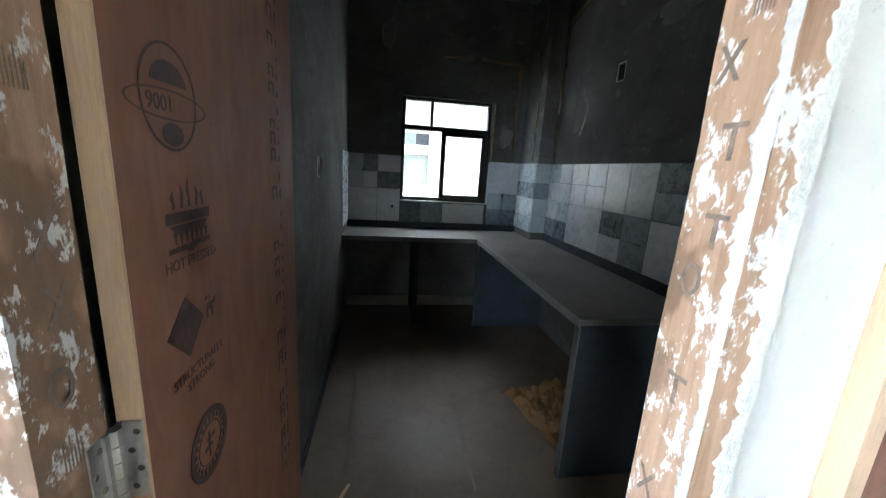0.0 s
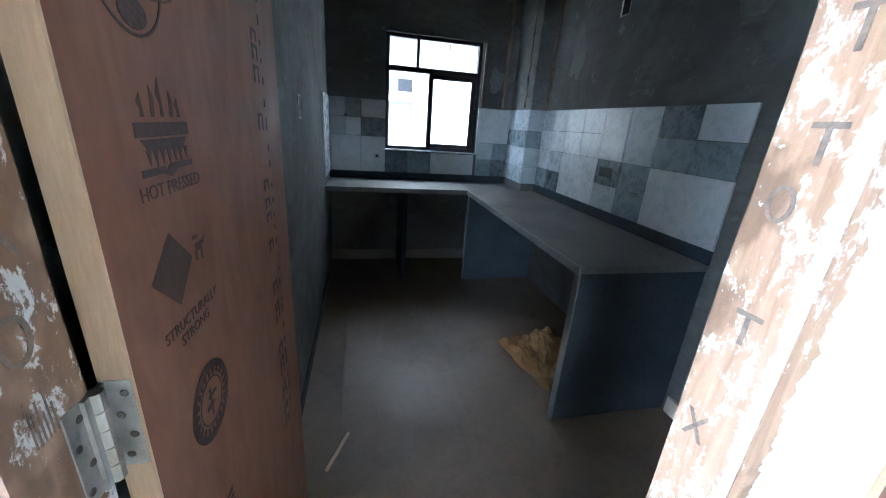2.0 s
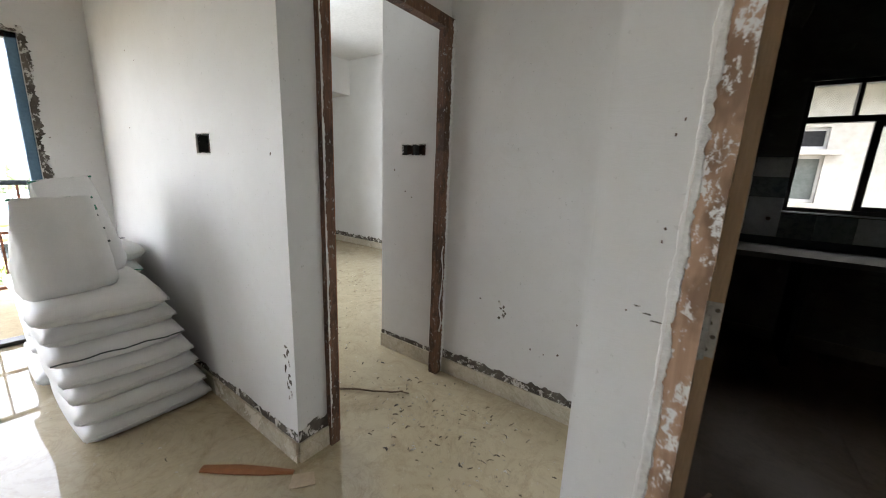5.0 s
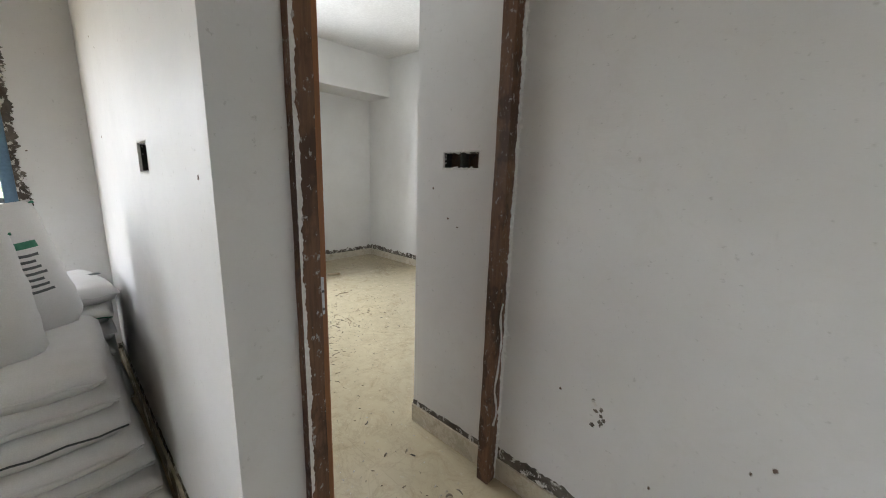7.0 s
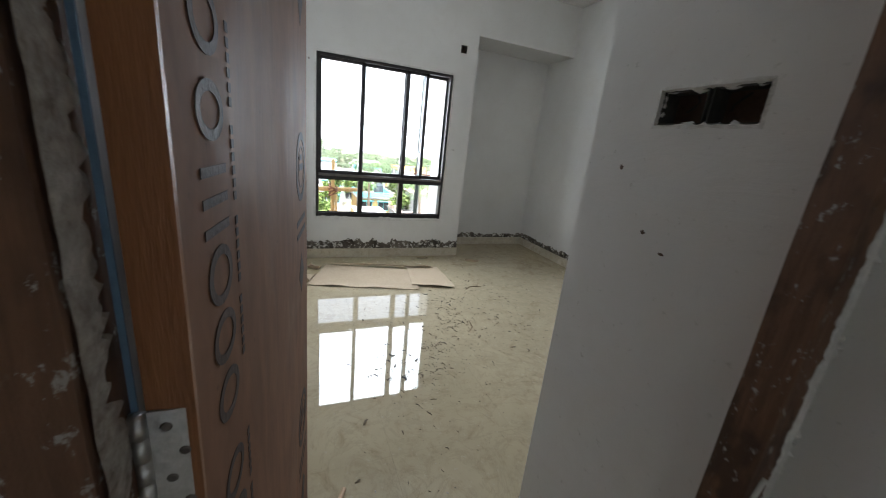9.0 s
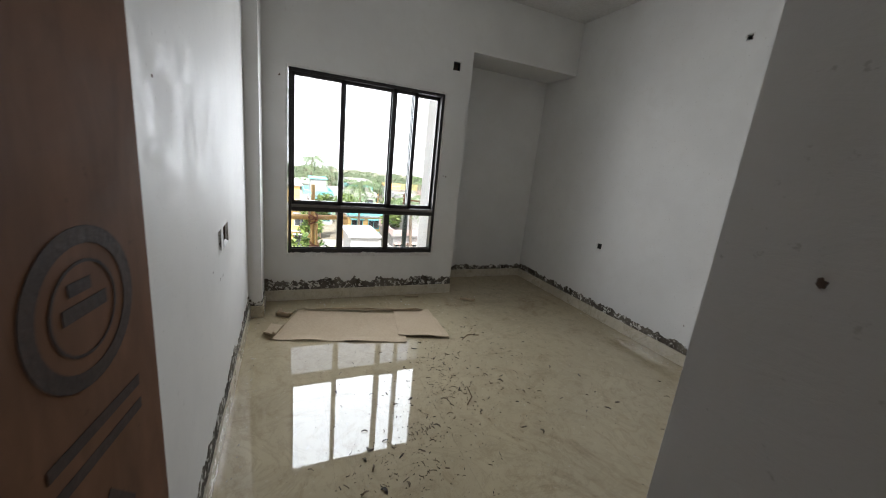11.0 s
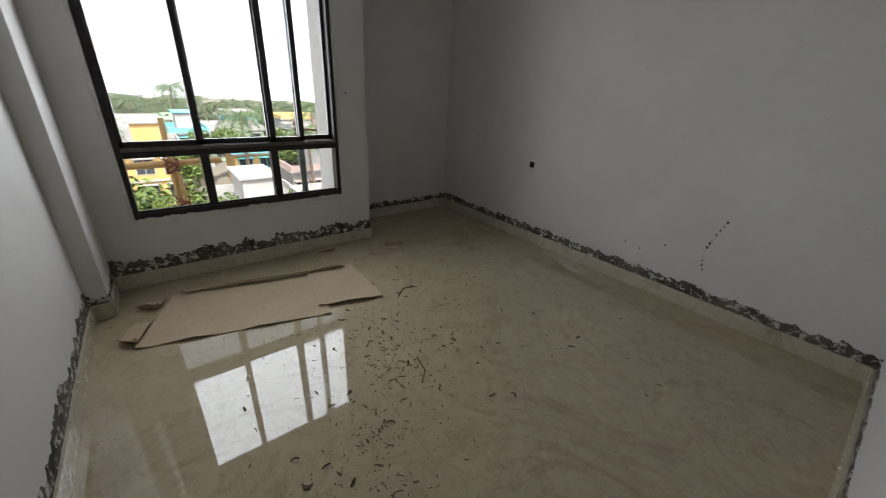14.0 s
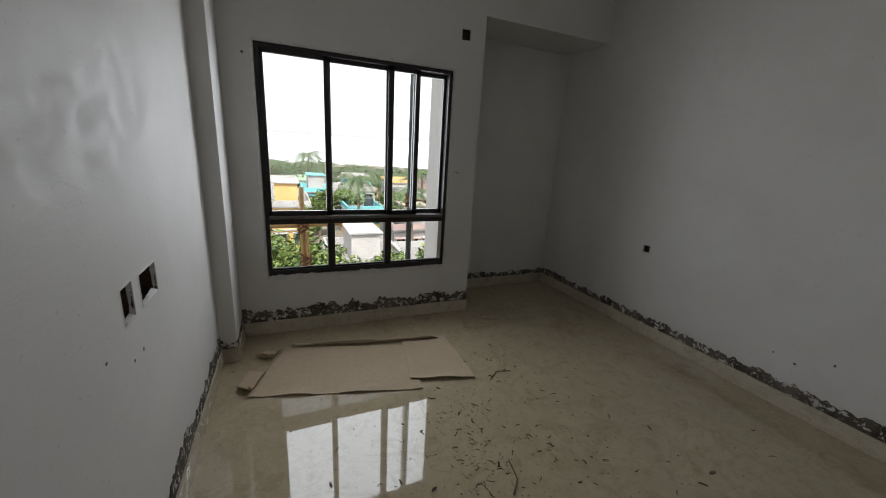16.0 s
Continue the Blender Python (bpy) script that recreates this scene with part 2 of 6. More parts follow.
LEAF_EDGE = two_tone("pale_lipping_wood", (0.56, 0.38, 0.23), (0.68, 0.49, 0.32), 3, 40, 0.5, stretch=(8, 8, 0.8))
LEAF_EDGE_B = two_tone("orange_lipping_wood", (0.22, 0.085, 0.03), (0.31, 0.13, 0.048), 3, 40, 0.45, stretch=(8, 8, 0.8))
INK_PAPER = two_tone("faded_ink_on_paper", (0.10, 0.085, 0.08), (0.34, 0.25, 0.19), 30, 140, 0.8)
INK = two_tone("faded_stencil_ink", (0.035, 0.024, 0.022), (0.085, 0.05, 0.04), 18, 120, 0.7)
STEEL = two_tone("dull_hinge_steel", (0.42, 0.42, 0.41), (0.60, 0.60, 0.58), 20, 90, 0.35, 0.9)
STEEL_DARK = two_tone("dark_hinge_steel", (0.10, 0.09, 0.08), (0.2, 0.18, 0.16), 20, 90, 0.5, 0.6)
BLACK_ALU = two_tone("dark_anodised_aluminium", (0.020, 0.018, 0.018), (0.045, 0.04, 0.038), 12, 80, 0.4, 0.3)
BLUE_FILM = two_tone("blue_protective_film", (0.09, 0.17, 0.26), (0.15, 0.25, 0.35), 6, 60, 0.6)
GLASS = glass_mat("window_glass", (0.97, 0.985, 0.98))
STONE = two_tone("dusty_grey_stone", (0.11, 0.105, 0.093), (0.205, 0.19, 0.165), 4, 55, 0.55, strength=0.15)
STONE_EDGE = two_tone("polished_stone_edge", (0.17, 0.165, 0.15), (0.27, 0.26, 0.235), 5, 60, 0.35, strength=0.1)
STONE_DARK = two_tone("dark_blue_grey_stone", (0.026, 0.036, 0.043), (0.058, 0.072, 0.080), 3, 40, 0.75, spec=0.25)
TILE_W = tile_mat("white_glazed_tile", (0.43, 0.45, 0.455), (0.53, 0.55, 0.55))
TILE_L = tile_mat("pale_grey_glazed_tile", (0.33, 0.36, 0.37), (0.41, 0.44, 0.44))
TILE_M = tile_mat("mid_grey_glazed_tile", (0.15, 0.19, 0.195), (0.21, 0.25, 0.255))
TILE_D = tile_mat("dark_slate_glazed_tile", (0.075, 0.10, 0.11), (0.12, 0.145, 0.15))
CARD = two_tone("brown_cardboard", (0.45, 0.35, 0.235), (0.51, 0.41, 0.29), 2.5, 70, 0.85)
SACK = two_tone("white_woven_sack", (0.66, 0.65, 0.625), (0.76, 0.755, 0.735), 5, 320, 0.6, strength=0.12)
SACK_GREEN = two_tone("green_sack_print", (0.03, 0.16, 0.10), (0.06, 0.24, 0.15), 20, 90, 0.6)
SACK_GREY = two_tone("dark_sack_print", (0.06, 0.07, 0.07), (0.12, 0.13, 0.13), 20, 90, 0.6)
SACK_YELLOW = two_tone("dirty_yellow_sack", (0.22, 0.11, 0.032), (0.36, 0.21, 0.08), 8, 90, 0.7)
HOLE = two_tone("broken_plaster_hole", (0.065, 0.044, 0.033), (0.17, 0.115, 0.085), 25, 90, 0.95, strength=0.9)
BOXMETAL = two_tone("rusty_back_box", (0.03, 0.032, 0.03), (0.10, 0.10, 0.085), 20, 60, 0.7, 0.4)
TWIG = two_tone("dry_twig", (0.10, 0.065, 0.035), (0.22, 0.15, 0.09), 20, 90, 0.9)
FLAKES = foliage_mat("paint_and_plaster_flakes", (0.030, 0.023, 0.015), (0.17, 0.125, 0.075))
CRUMBS = foliage_mat("plaster_crumbs", (0.25, 0.23, 0.19), (0.62, 0.6, 0.55))
PATCHED = two_tone("trowelled_mortar", (0.12, 0.118, 0.108), (0.20, 0.195, 0.18), 6, 50, 0.9, strength=0.5)
CONDUIT = two_tone("mortared_conduit", (0.13, 0.09, 0.05), (0.26, 0.20, 0.125), 10, 60, 0.9, strength=0.7)
BAMBOO = two_tone("weathered_bamboo", (0.36, 0.21, 0.075), (0.55, 0.36, 0.15), 6, 50, 0.6, stretch=(1, 1, 0.3))
RUST = two_tone("rusty_steel", (0.12, 0.045, 0.025), (0.22, 0.085, 0.045), 10, 70, 0.8)
PIPE_DARK = two_tone("dark_green_pipe", (0.012, 0.022, 0.02), (0.03, 0.045, 0.04), 6, 50, 0.5)

# ---- building helpers ----


def part(name, bm, material, parent=None, label="", smooth=False):
    me = bpy.data.meshes.new(name)
    bm.to_mesh(me)
    bm.free()
    if smooth:
        for f in me.polygons:
            f.use_smooth = True
    me.materials.append(material)
    ob = new(name, me)
    if parent:
        ob.parent = parent
    if label:
        ob["label"] = label
    return ob


def thing(name, label, category, group="", kind="", at=(0, 0, 0), rz=0):
    ob = new(name)
    ob.empty_display_size = 0.05
    ob.matrix_world = pose(*at, 0, 0, rz)
    return tagged(ob, label, category, group, kind)


def box(bm, x0, x1, y0, y1, z0, z1, bevel=0.0):
    r = bmesh.ops.create_cube(bm, size=1.0)
    vs = r["verts"]
    for v in vs:
        v.co = Vector(((x0 + x1) / 2 + v.co.x * (x1 - x0), (y0 + y1) / 2 + v.co.y * (y1 - y0), (z0 + z1) / 2 + v.co.z * (z1 - z0)))
    if bevel:
        es = {e for v in vs for e in v.link_edges}
        bmesh.ops.bevel(bm, geom=list(es), offset=bevel, segments=2, affect="EDGES", profile=0.6)
    return bm


def boxed(*dims, bevel=0.0):
    return box(bmesh.new(), *dims, bevel=bevel)


def wall_mesh(axis, a0, a1, c0, c1, z0, z1, openings=(), step=0.0):
    """A wall along axis 'x' or 'y' from a0 to a1, c0 to c1 thick, with openings (a, a, z, z) right through it."""
    us = sorted({a0, a1, *(u for o in openings for u in o[:2])})
    zs = sorted({z0, z1, *(z for o in openings for z in o[2:])})
    us, zs = [u for u in us if a0 <= u <= a1], [z for z in zs if z0 <= z <= z1]

    def solid(i, j):
        if not (0 <= i < len(us) - 1 and 0 <= j < len(zs) - 1):
            return False
        u, z = (us[i] + us[i + 1]) / 2, (zs[j] + zs[j + 1]) / 2
        return not any(o[0] < u < o[1] and o[2] < z < o[3] for o in openings)

    bm = bmesh.new()
    seen = {}

    def at(u, c, z):
        k = (round(u, 5), round(c, 5), round(z, 5))
        if k not in seen:
            seen[k] = bm.verts.new((u, c, z) if axis == "x" else (c, u, z))
        return seen[k]

    for i in range(len(us) - 1):
        for j in range(len(zs) - 1):
            if not solid(i, j):
                continue
            u0, u1, w0, w1 = us[i], us[i + 1], zs[j], zs[j + 1]
            bm.faces.new([at(u0, c0, w0), at(u1, c0, w0), at(u1, c0, w1), at(u0, c0, w1)])
            bm.faces.new([at(u0, c1, w0), at(u0, c1, w1), at(u1, c1, w1), at(u1, c1, w0)])
            for di, dj, q in ((-1, 0, ((u0, c0, w0), (u0, c0, w1), (u0, c1, w1), (u0, c1, w0))), (1, 0, ((u1, c0, w0), (u1, c1, w0), (u1, c1, w1), (u1, c0, w1))),
                              (0, -1, ((u0, c0, w0), (u0, c1, w0), (u1, c1, w0), (u1, c0, w0))), (0, 1, ((u0, c0, w1), (u1, c0, w1), (u1, c1, w1), (u0, c1, w1)))):
                if not solid(i + di, j + dj):
                    bm.faces.new([at(*p) for p in q])
    bmesh.ops.recalc_face_normals(bm, faces=bm.faces)
    return bm


def wall(name, label, material, *args, **kw):
    return tagged(part(name, wall_mesh(*args, **kw), material), label, "wall", kind="structure")


def ragged_strip(p0, p1, out, base, height, rough=0.4, depth=0.004, step=0.012, seed=1.0):
    """A strip along a wall from p0 to p1, from height base up to a torn, uneven edge; out points off the wall."""
    bm = bmesh.new()
    a, b = Vector((*p0, 0)), Vector((*p1, 0))
    o = Vector((*out, 0)).normalized()
    n = max(2, int((b - a).length / step))
    rows = []
    for i in range(n + 1):
        p = a.lerp(b, i / n)
        s = noise.noise(p * 3.1 + Vector((seed, 0, 0))) * 0.55 + noise.noise(p * 14 + Vector((0, seed, 0))) * 0.55 + noise.noise(p * 45 + Vector((0, 0, seed))) * 0.4
        h = base + height * max(0.12, 1 + rough * 2.2 * s)
        d = depth * (1 + 0.6 * noise.noise(p * 22 + Vector((seed, 3, 0))))
        rows.append([bm.verts.new(p + o * d + Vector((0, 0, base))), bm.verts.new(p + o * d + Vector((0, 0, (base + h) / 2))),
                     bm.verts.new(p + o * d * 0.8 + Vector((0, 0, h))), bm.verts.new(p + Vector((0, 0, h + 0.002)))])
    for r, q in zip(rows, rows[1:]):
        for k in range(3):
            bm.faces.new([r[k], q[k], q[k + 1], r[k + 1]])
    bmesh.ops.recalc_face_normals(bm, faces=bm.faces)
    return bm


def tube(bm, pts, radius, sides=8):
    """A round bar through the points; radius is one number or one for each point."""
    pts = [Vector(p) for p in pts]
    rs = radius if isinstance(radius, (list, tuple)) else [radius] * len(pts)
    rings = []
    for i, p in enumerate(pts):
        d = (pts[min(i + 1, len(pts) - 1)] - pts[max(i - 1, 0)]).normalized()
        q = d.to_track_quat("Z", "Y")
        rings.append([bm.verts.new(p + q @ Vector((math.cos(t) * rs[i], math.sin(t) * rs[i], 0))) for t in (2 * math.pi * k / sides for k in range(sides))])
    for r, s in zip(rings, rings[1:]):
        for k in range(sides):
            bm.faces.new([r[k], r[(k + 1) % sides], s[(k + 1) % sides], s[k]])
    bm.faces.new(list(reversed(rings[0])))
    bm.faces.new(rings[-1])
    return bm


def skirting(name, p0, p1, out, proud=0.014, height=0.1, parent=None):
    a, b, o = Vector((*p0, 0)), Vector((*p1, 0)), Vector((*out, 0)).normalized()
    bm = bmesh.new()
    q = [a, b, b + o * proud, a + o * proud]
    lo, hi = [bm.verts.new(v + Vector((0, 0, 0.001))) for v in q], [bm.verts.new(v + Vector((0, 0, height))) for v in q]
    bm.faces.new(lo[::-1])
    bm.faces.new(hi)
    for k in range(4):
        bm.faces.new([lo[k], lo[(k + 1) % 4], hi[(k + 1) % 4], hi[k]])
    bmesh.ops.recalc_face_normals(bm, faces=bm.faces)
    return bm


CEIL = 2.95
KX0, KX1, KY0, KY1 = 0.835, 2.672, 1.815, 5.01     # kitchen
HY = 1.725                                       # hall side of the kitchen's door wall
NY = 2.86                                        # niche wall and the wall beside the bedroom door
AY0, AY1, AX = 1.832, 2.03, -0.43                # partition between living room and bedroom, and its end
BX0, BX1, BY1 = -4.11, -0.965, 5.205              # bedroom: window wall, inner wall, far wall
RX, RY, SOFFIT = -4.61, 3.955, 2.432               # recess beside the window
LX0, LX1, LY0 = -2.86, 3.2, -3.0                 # living room

# sockets cut into the walls: (a0, a1, z0, z1)
SOCK_A = (-1.195, -1.04, 1.335, 1.43)
SOCK_D = (-0.792, -0.588, 1.383, 1.457)
SOCK_S1, SOCK_S2 = (-2.815, -2.66, 0.865, 0.975), (-2.60, -2.515, 0.865, 0.978)
SOCK_N = (-3.367, -3.307, 0.69, 0.75)
SOCK_W = (3.753, 3.828, 2.237, 2.317)
HOLE_N = (-2.455, -2.41, 2.39, 2.435)

# ---- walls ----
W_B = (2.318, 3.702, 0.450, 2.016)       # bedroom window
W_K = (1.334, 2.20, 1.089, 2.05)         # kitchen window
BALC = (-1.2, 1.49, 0.0, 2.06)           # balcony door
D_K = (0.842, 1.603, 0.0, 2.10)           # kitchen door
D_R = (1.750, 2.442, 0.0, 2.10)            # next door along

wall("wall_kitchen_front", "white putty-coated partition wall with the kitchen doorway", WHITE, "x", 0.714, LX1, HY, KY0 - 0.01, 0, CEIL, [D_K, D_R])
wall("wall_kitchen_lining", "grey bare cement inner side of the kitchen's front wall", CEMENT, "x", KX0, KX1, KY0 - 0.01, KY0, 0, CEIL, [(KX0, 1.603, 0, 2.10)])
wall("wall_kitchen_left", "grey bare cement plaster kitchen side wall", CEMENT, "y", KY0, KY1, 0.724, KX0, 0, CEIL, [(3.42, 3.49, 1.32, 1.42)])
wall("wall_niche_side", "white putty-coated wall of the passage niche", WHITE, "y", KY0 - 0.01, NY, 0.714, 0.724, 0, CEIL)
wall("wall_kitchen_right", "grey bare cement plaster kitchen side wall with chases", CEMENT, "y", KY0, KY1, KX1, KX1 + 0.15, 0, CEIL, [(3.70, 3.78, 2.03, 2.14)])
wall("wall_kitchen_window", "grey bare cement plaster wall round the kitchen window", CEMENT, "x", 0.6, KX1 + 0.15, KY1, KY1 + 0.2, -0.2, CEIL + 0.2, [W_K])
wall("wall_niche", "white putty-coated wall beside the bedroom doorway", WHITE, "x", BX1, 0.724, NY, NY + 0.12, 0, CEIL, [SOCK_D])
wall("wall_partition", "white putty-coated partition between living room and bedroom", WHITE, "x", LX0 - 0.2, AX, AY0, AY0 + 0.088, 0, CEIL, [SOCK_A])
wall("wall_bedroom_south", "cool white putty-coated bedroom wall with two socket holes", WHITE, "x", BX0 - 0.2, AX, AY0 + 0.088, AY1, 0, CEIL, [SOCK_S1, SOCK_S2])
wall("wall_bedroom_window", "white putty-coated wall round the large bedroom window", WHITE, "y", AY1, RY, BX0 - 0.1, BX0, -0.2, CEIL, [W_B, SOCK_W])
wall("wall_bedroom_pilaster", "white pilaster in the bedroom corner", WHITE, "x", BX0, -3.765, AY1, 2.125, 0, CEIL)
wall("wall_recess_side", "white side wall of the bedroom recess, weathered outside", WHITE, "x", RX - 0.2, BX0 - 0.1, RY - 0.17, RY, -0.2, CEIL)
wall("wall_recess_back", "white putty-coated back wall of the bedroom recess", WHITE, "y", RY, BY1 + 0.2, RX - 0.2, RX, -0.2, CEIL)
wall("wall_bedroom_north", "white putty-coated bedroom wall with a bare strip at its foot", WHITE, "x", RX, 0.724, BY1, BY1 + 0.2, 0, CEIL, [SOCK_N, HOLE_N])
wall("wall_bedroom_east", "white putty-coated bedroom wall with the bathroom doorway", WHITE, "y", NY + 0.12, BY1, BX1, BX1 + 0.12, 0, CEIL, [(2.995, 3.60, 0, 2.1)])
wall("wall_bath_east", "plain white wall of the dark bathroom behind", WHITE, "y", NY + 0.12, BY1, 0.6, 0.724, 0, CEIL)
wall("wall_living_west", "white putty-coated living room wall with the balcony door", WHITE, "y", LY0, AY0, LX0 - 0.2, LX0, 0, CEIL, [BALC])
# out of view; its window opening is added to let skylight into the hall
wall("wall_living_south", "plain white unseen living room wall with an opening added for light", WHITE, "x", LX0 - 0.2, LX1, LY0 - 0.2, LY0, 0, CEIL, [(-1.6, -0.5, 0.9, 2.1)])
wall("wall_living_east", "plain white living room wall", WHITE, "y", LY0 - 0.2, HY, LX1, LX1 + 0.2, 0, CEIL)
wall("wall_next_room", "plain wall of the room behind the neighbouring door", WHITE, "x", KX1 + 0.15, LX1 + 0.2, KY0 + 0.6, KY0 + 0.7, 0, CEIL)

tagged(part("ceiling_living", boxed(LX0 - 0.2, LX1 + 0.2, LY0 - 0.2, KY0, CEIL, CEIL + 0.12), CEIL_WHITE), "white plastered living room ceiling", "ceiling", kind="structure")
tagged(part("ceiling_bedroom", boxed(RX - 0.2, 0.724, KY0, BY1 + 0.2, CEIL, CEIL + 0.12), CEIL_WHITE), "white plastered bedroom ceiling", "ceiling", kind="structure")
tagged(part("ceiling_kitchen", boxed(0.724, LX1 + 0.2, KY0, KY1 + 0.2, CEIL - 0.01, CEIL + 0.12), CONCRETE), "raw concrete kitchen ceiling slab", "ceiling", kind="structure")
tagged(part("beam_recess", boxed(RX, BX0, RY, BY1, SOFFIT, CEIL - 0.002), WHITE), "white plastered beam over the recess", "beam", kind="structure")
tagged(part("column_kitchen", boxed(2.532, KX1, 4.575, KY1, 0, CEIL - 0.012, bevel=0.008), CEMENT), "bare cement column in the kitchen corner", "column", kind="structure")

# ---- floors ----
tagged(part("floor_screed", boxed(RX - 0.2, LX1 + 0.2, LY0 - 0.2, BY1 + 0.2, -0.2, -0.006), GROUT), "grey-brown joint bed under the floor tiles", "floor", kind="structure")

# ---- bare strips and skirting tiles at the foot of the walls ----
RUNS = [  # from, to, off the wall, strip height
    ((LX0, AY0), (AX, AY0), (0, -1), 0.035, 1.2), ((AX, AY0), (AX, 1.981), (1, 0), 0.06, 2.4), ((-0.398, NY), (0.714, NY), (0, -1), 0.045, 3.1),
    ((BX1, NY), (-0.462, NY), (0, -1), 0.022, 4.7), ((-3.765, AY1), (-1.12, AY1), (0, 1), 0.068, 5.2), ((-3.765, AY1), (-3.765, 2.125), (1, 0), 0.07, 6.9),
    ((BX0, 2.125), (-3.765, 2.125), (0, 1), 0.05, 7.3), ((BX0, 2.125), (BX0, RY), (1, 0), 0.085, 8.8), ((RX, RY), (RX, BY1), (1, 0), 0.045, 9.1),
    ((RX, BY1), (BX1, BY1), (0, -1), 0.060, 10.3), ((BX1, 3.60), (BX1, BY1), (-1, 0), 0.04, 11.9), ((LX0, 1.52), (LX0, AY0), (1, 0), 0.05, 12.2),
    ((BX0, RY), (RX, RY), (0, 1), 0.04, 13.5), ((BX1, NY), (BX1, 2.995), (-1, 0), 0.03, 14.1),
]
for p0, p1, out, h, seed in RUNS:
    tagged(part("bare_wall_strip", ragged_strip(p0, p1, out, 0.1, h, seed=seed), BAND), "dark broken mortar strip above the skirting", "wall strip", kind="structure")
    tagged(part("baseboard", skirting("", p0, p1, out), SKIRT), "beige marble-look skirting tile", "baseboard", kind="structure")
# pale skirting given a darker colour for the shade beneath the counter
tagged(part("baseboard", skirting("", (KX0, KY1), (2.532, KY1), (0, -1)), SKIRT_SHADE), "pale skirting tile coloured dark for the shade under the kitchen counter", "baseboard", kind="structure")
tagged(part("baseboard", skirting("", (KX1, KY0), (KX1, 2.72), (-1, 0), height=0.09), SKIRT), "pale skirting tile beside the kitchen counter", "baseboard", kind="structure")
tagged(part("baseboard", skirting("", (KX0, 2.50), (KX0, 4.495), (1, 0), height=0.06, proud=0.01), STONE_DARK), "dark dusty skirting along the kitchen wall", "baseboard", kind="structure")


# ---- socket holes ----
def back_box(label, axis, sock, face, inward, depth=0.05, through=0.088, wires=True, gangs=1, torn=0.0, rim=None):
    """A steel box sunk in a broken hole; face is the wall's surface, inward +1 or -1 into the wall."""
    a0, a1, z0, z1 = sock

    def put(bm_name, mat, u0, u1, d0, d1, w0, w1, parent, lab=""):
        c0, c1 = sorted((face + inward * d0, face + inward * d1))
        dims = (u0, u1, c0, c1, w0, w1) if axis == "x" else (c0, c1, u0, u1, w0, w1)
        return part(bm_name, boxed(*dims), mat, parent, lab)

    t = thing("socket_box", label, "socket box", "socket boxes")
    put("back", HOLE, a0, a1, depth, through, z0, z1, t)
    g = 0.006
    if torn:
        for dims in ((a0, a0 + 0.003, z0, z1), (a1 - 0.003, a1, z0, z1), (a0 + 0.003, a1 - 0.003, z0, z0 + 0.003), (a0 + 0.003, a1 - 0.003, z1 - 0.003, z1)):
            put("broken_side", HOLE, dims[0], dims[1], 0.002, depth, dims[2], dims[3], t)
    for k in range(0 if torn else gangs):
        u0, u1 = a0 + (a1 - a0) * k / gangs + 0.004, a0 + (a1 - a0) * (k + 1) / gangs - 0.004
        put("side", BOXMETAL, u0, u0 + 0.0025, g, depth, z0 + 0.004, z1 - 0.004, t)
        put("side", BOXMETAL, u1 - 0.0025, u1, g, depth, z0 + 0.004, z1 - 0.004, t)
        put("side", BOXMETAL, u0, u1, g, depth, z0 + 0.004, z0 + 0.0065, t)
        put("side", BOXMETAL, u0, u1, g, depth, z1 - 0.0065, z1 - 0.004, t)
    if wires:
        for k in range(3):
            bm = bmesh.new()
            u = a0 + (a1 - a0) * (0.25 + 0.22 * k)
            pts = [(u + 0.01 * math.sin(s * 4 + k), face + inward * (depth - 0.004 - 0.02 * s), z1 - (z1 - z0) * (0.15 + 0.5 * s)) for s in (0, 0.3, 0.6, 0.9)]
            pts = pts if axis == "x" else [(p[1], p[0], p[2]) for p in pts]
            tube(bm, pts, 0.002, 5)
            part("wire", bm, BOXMETAL, t)
    # torn plaster rim
    bm = bmesh.new()
    N = 56
    inner, outer, mid = [], [], []
    for k in range(N):
        s = 4 * k / N
        q, r = int(s), s - int(s)
        u, w = [(r, 0), (1, r), (1 - r, 1), (0, 1 - r)][q]
        n1 = noise.noise(Vector((k * 0.9, z0 * 7, a0 * 5)))
        n2 = noise.noise(Vector((k * 0.55, a0 * 9, 3.3)))
        rag = 2.2 if gangs == 2 or not wires else 1.0
        e = 0.003 + 0.008 * abs(n1) * rag
        o = 0.003 + 0.007 * abs(n2)
        du, dw = (u - 0.5) * 2, (w - 0.5) * 2
        if torn:
            e = 0.002 + 0.012 * abs(n1) + (torn * (1 - u) if q == 0 else 0.4 * torn * w if q == 3 else 0.5 * torn * u if q == 2 else 0)
        m_ = max(abs(du), abs(dw))
        du, dw = du / m_, dw / m_
        for lst, off, d in ((inner, -e, 0.012), (mid, -e * 0.2, -0.0018), (outer, o, -0.0002)):
            uu, ww = a0 + u * (a1 - a0) + du * off, z0 + w * (z1 - z0) + dw * off
            c = face + inward * d
            lst.append(bm.verts.new((uu, c, ww) if axis == "x" else (c, uu, ww)))
    for k in range(N):
        j = (k + 1) % N
        bm.faces.new([inner[k], inner[j], mid[j], mid[k]])
        bm.faces.new([mid[k], mid[j], outer[j], outer[k]])
    bmesh.ops.recalc_face_normals(bm, faces=bm.faces)
    part("broken_rim", bm, rim or PLASTER_EDGE, t, "rough broken plaster rim")
    return t


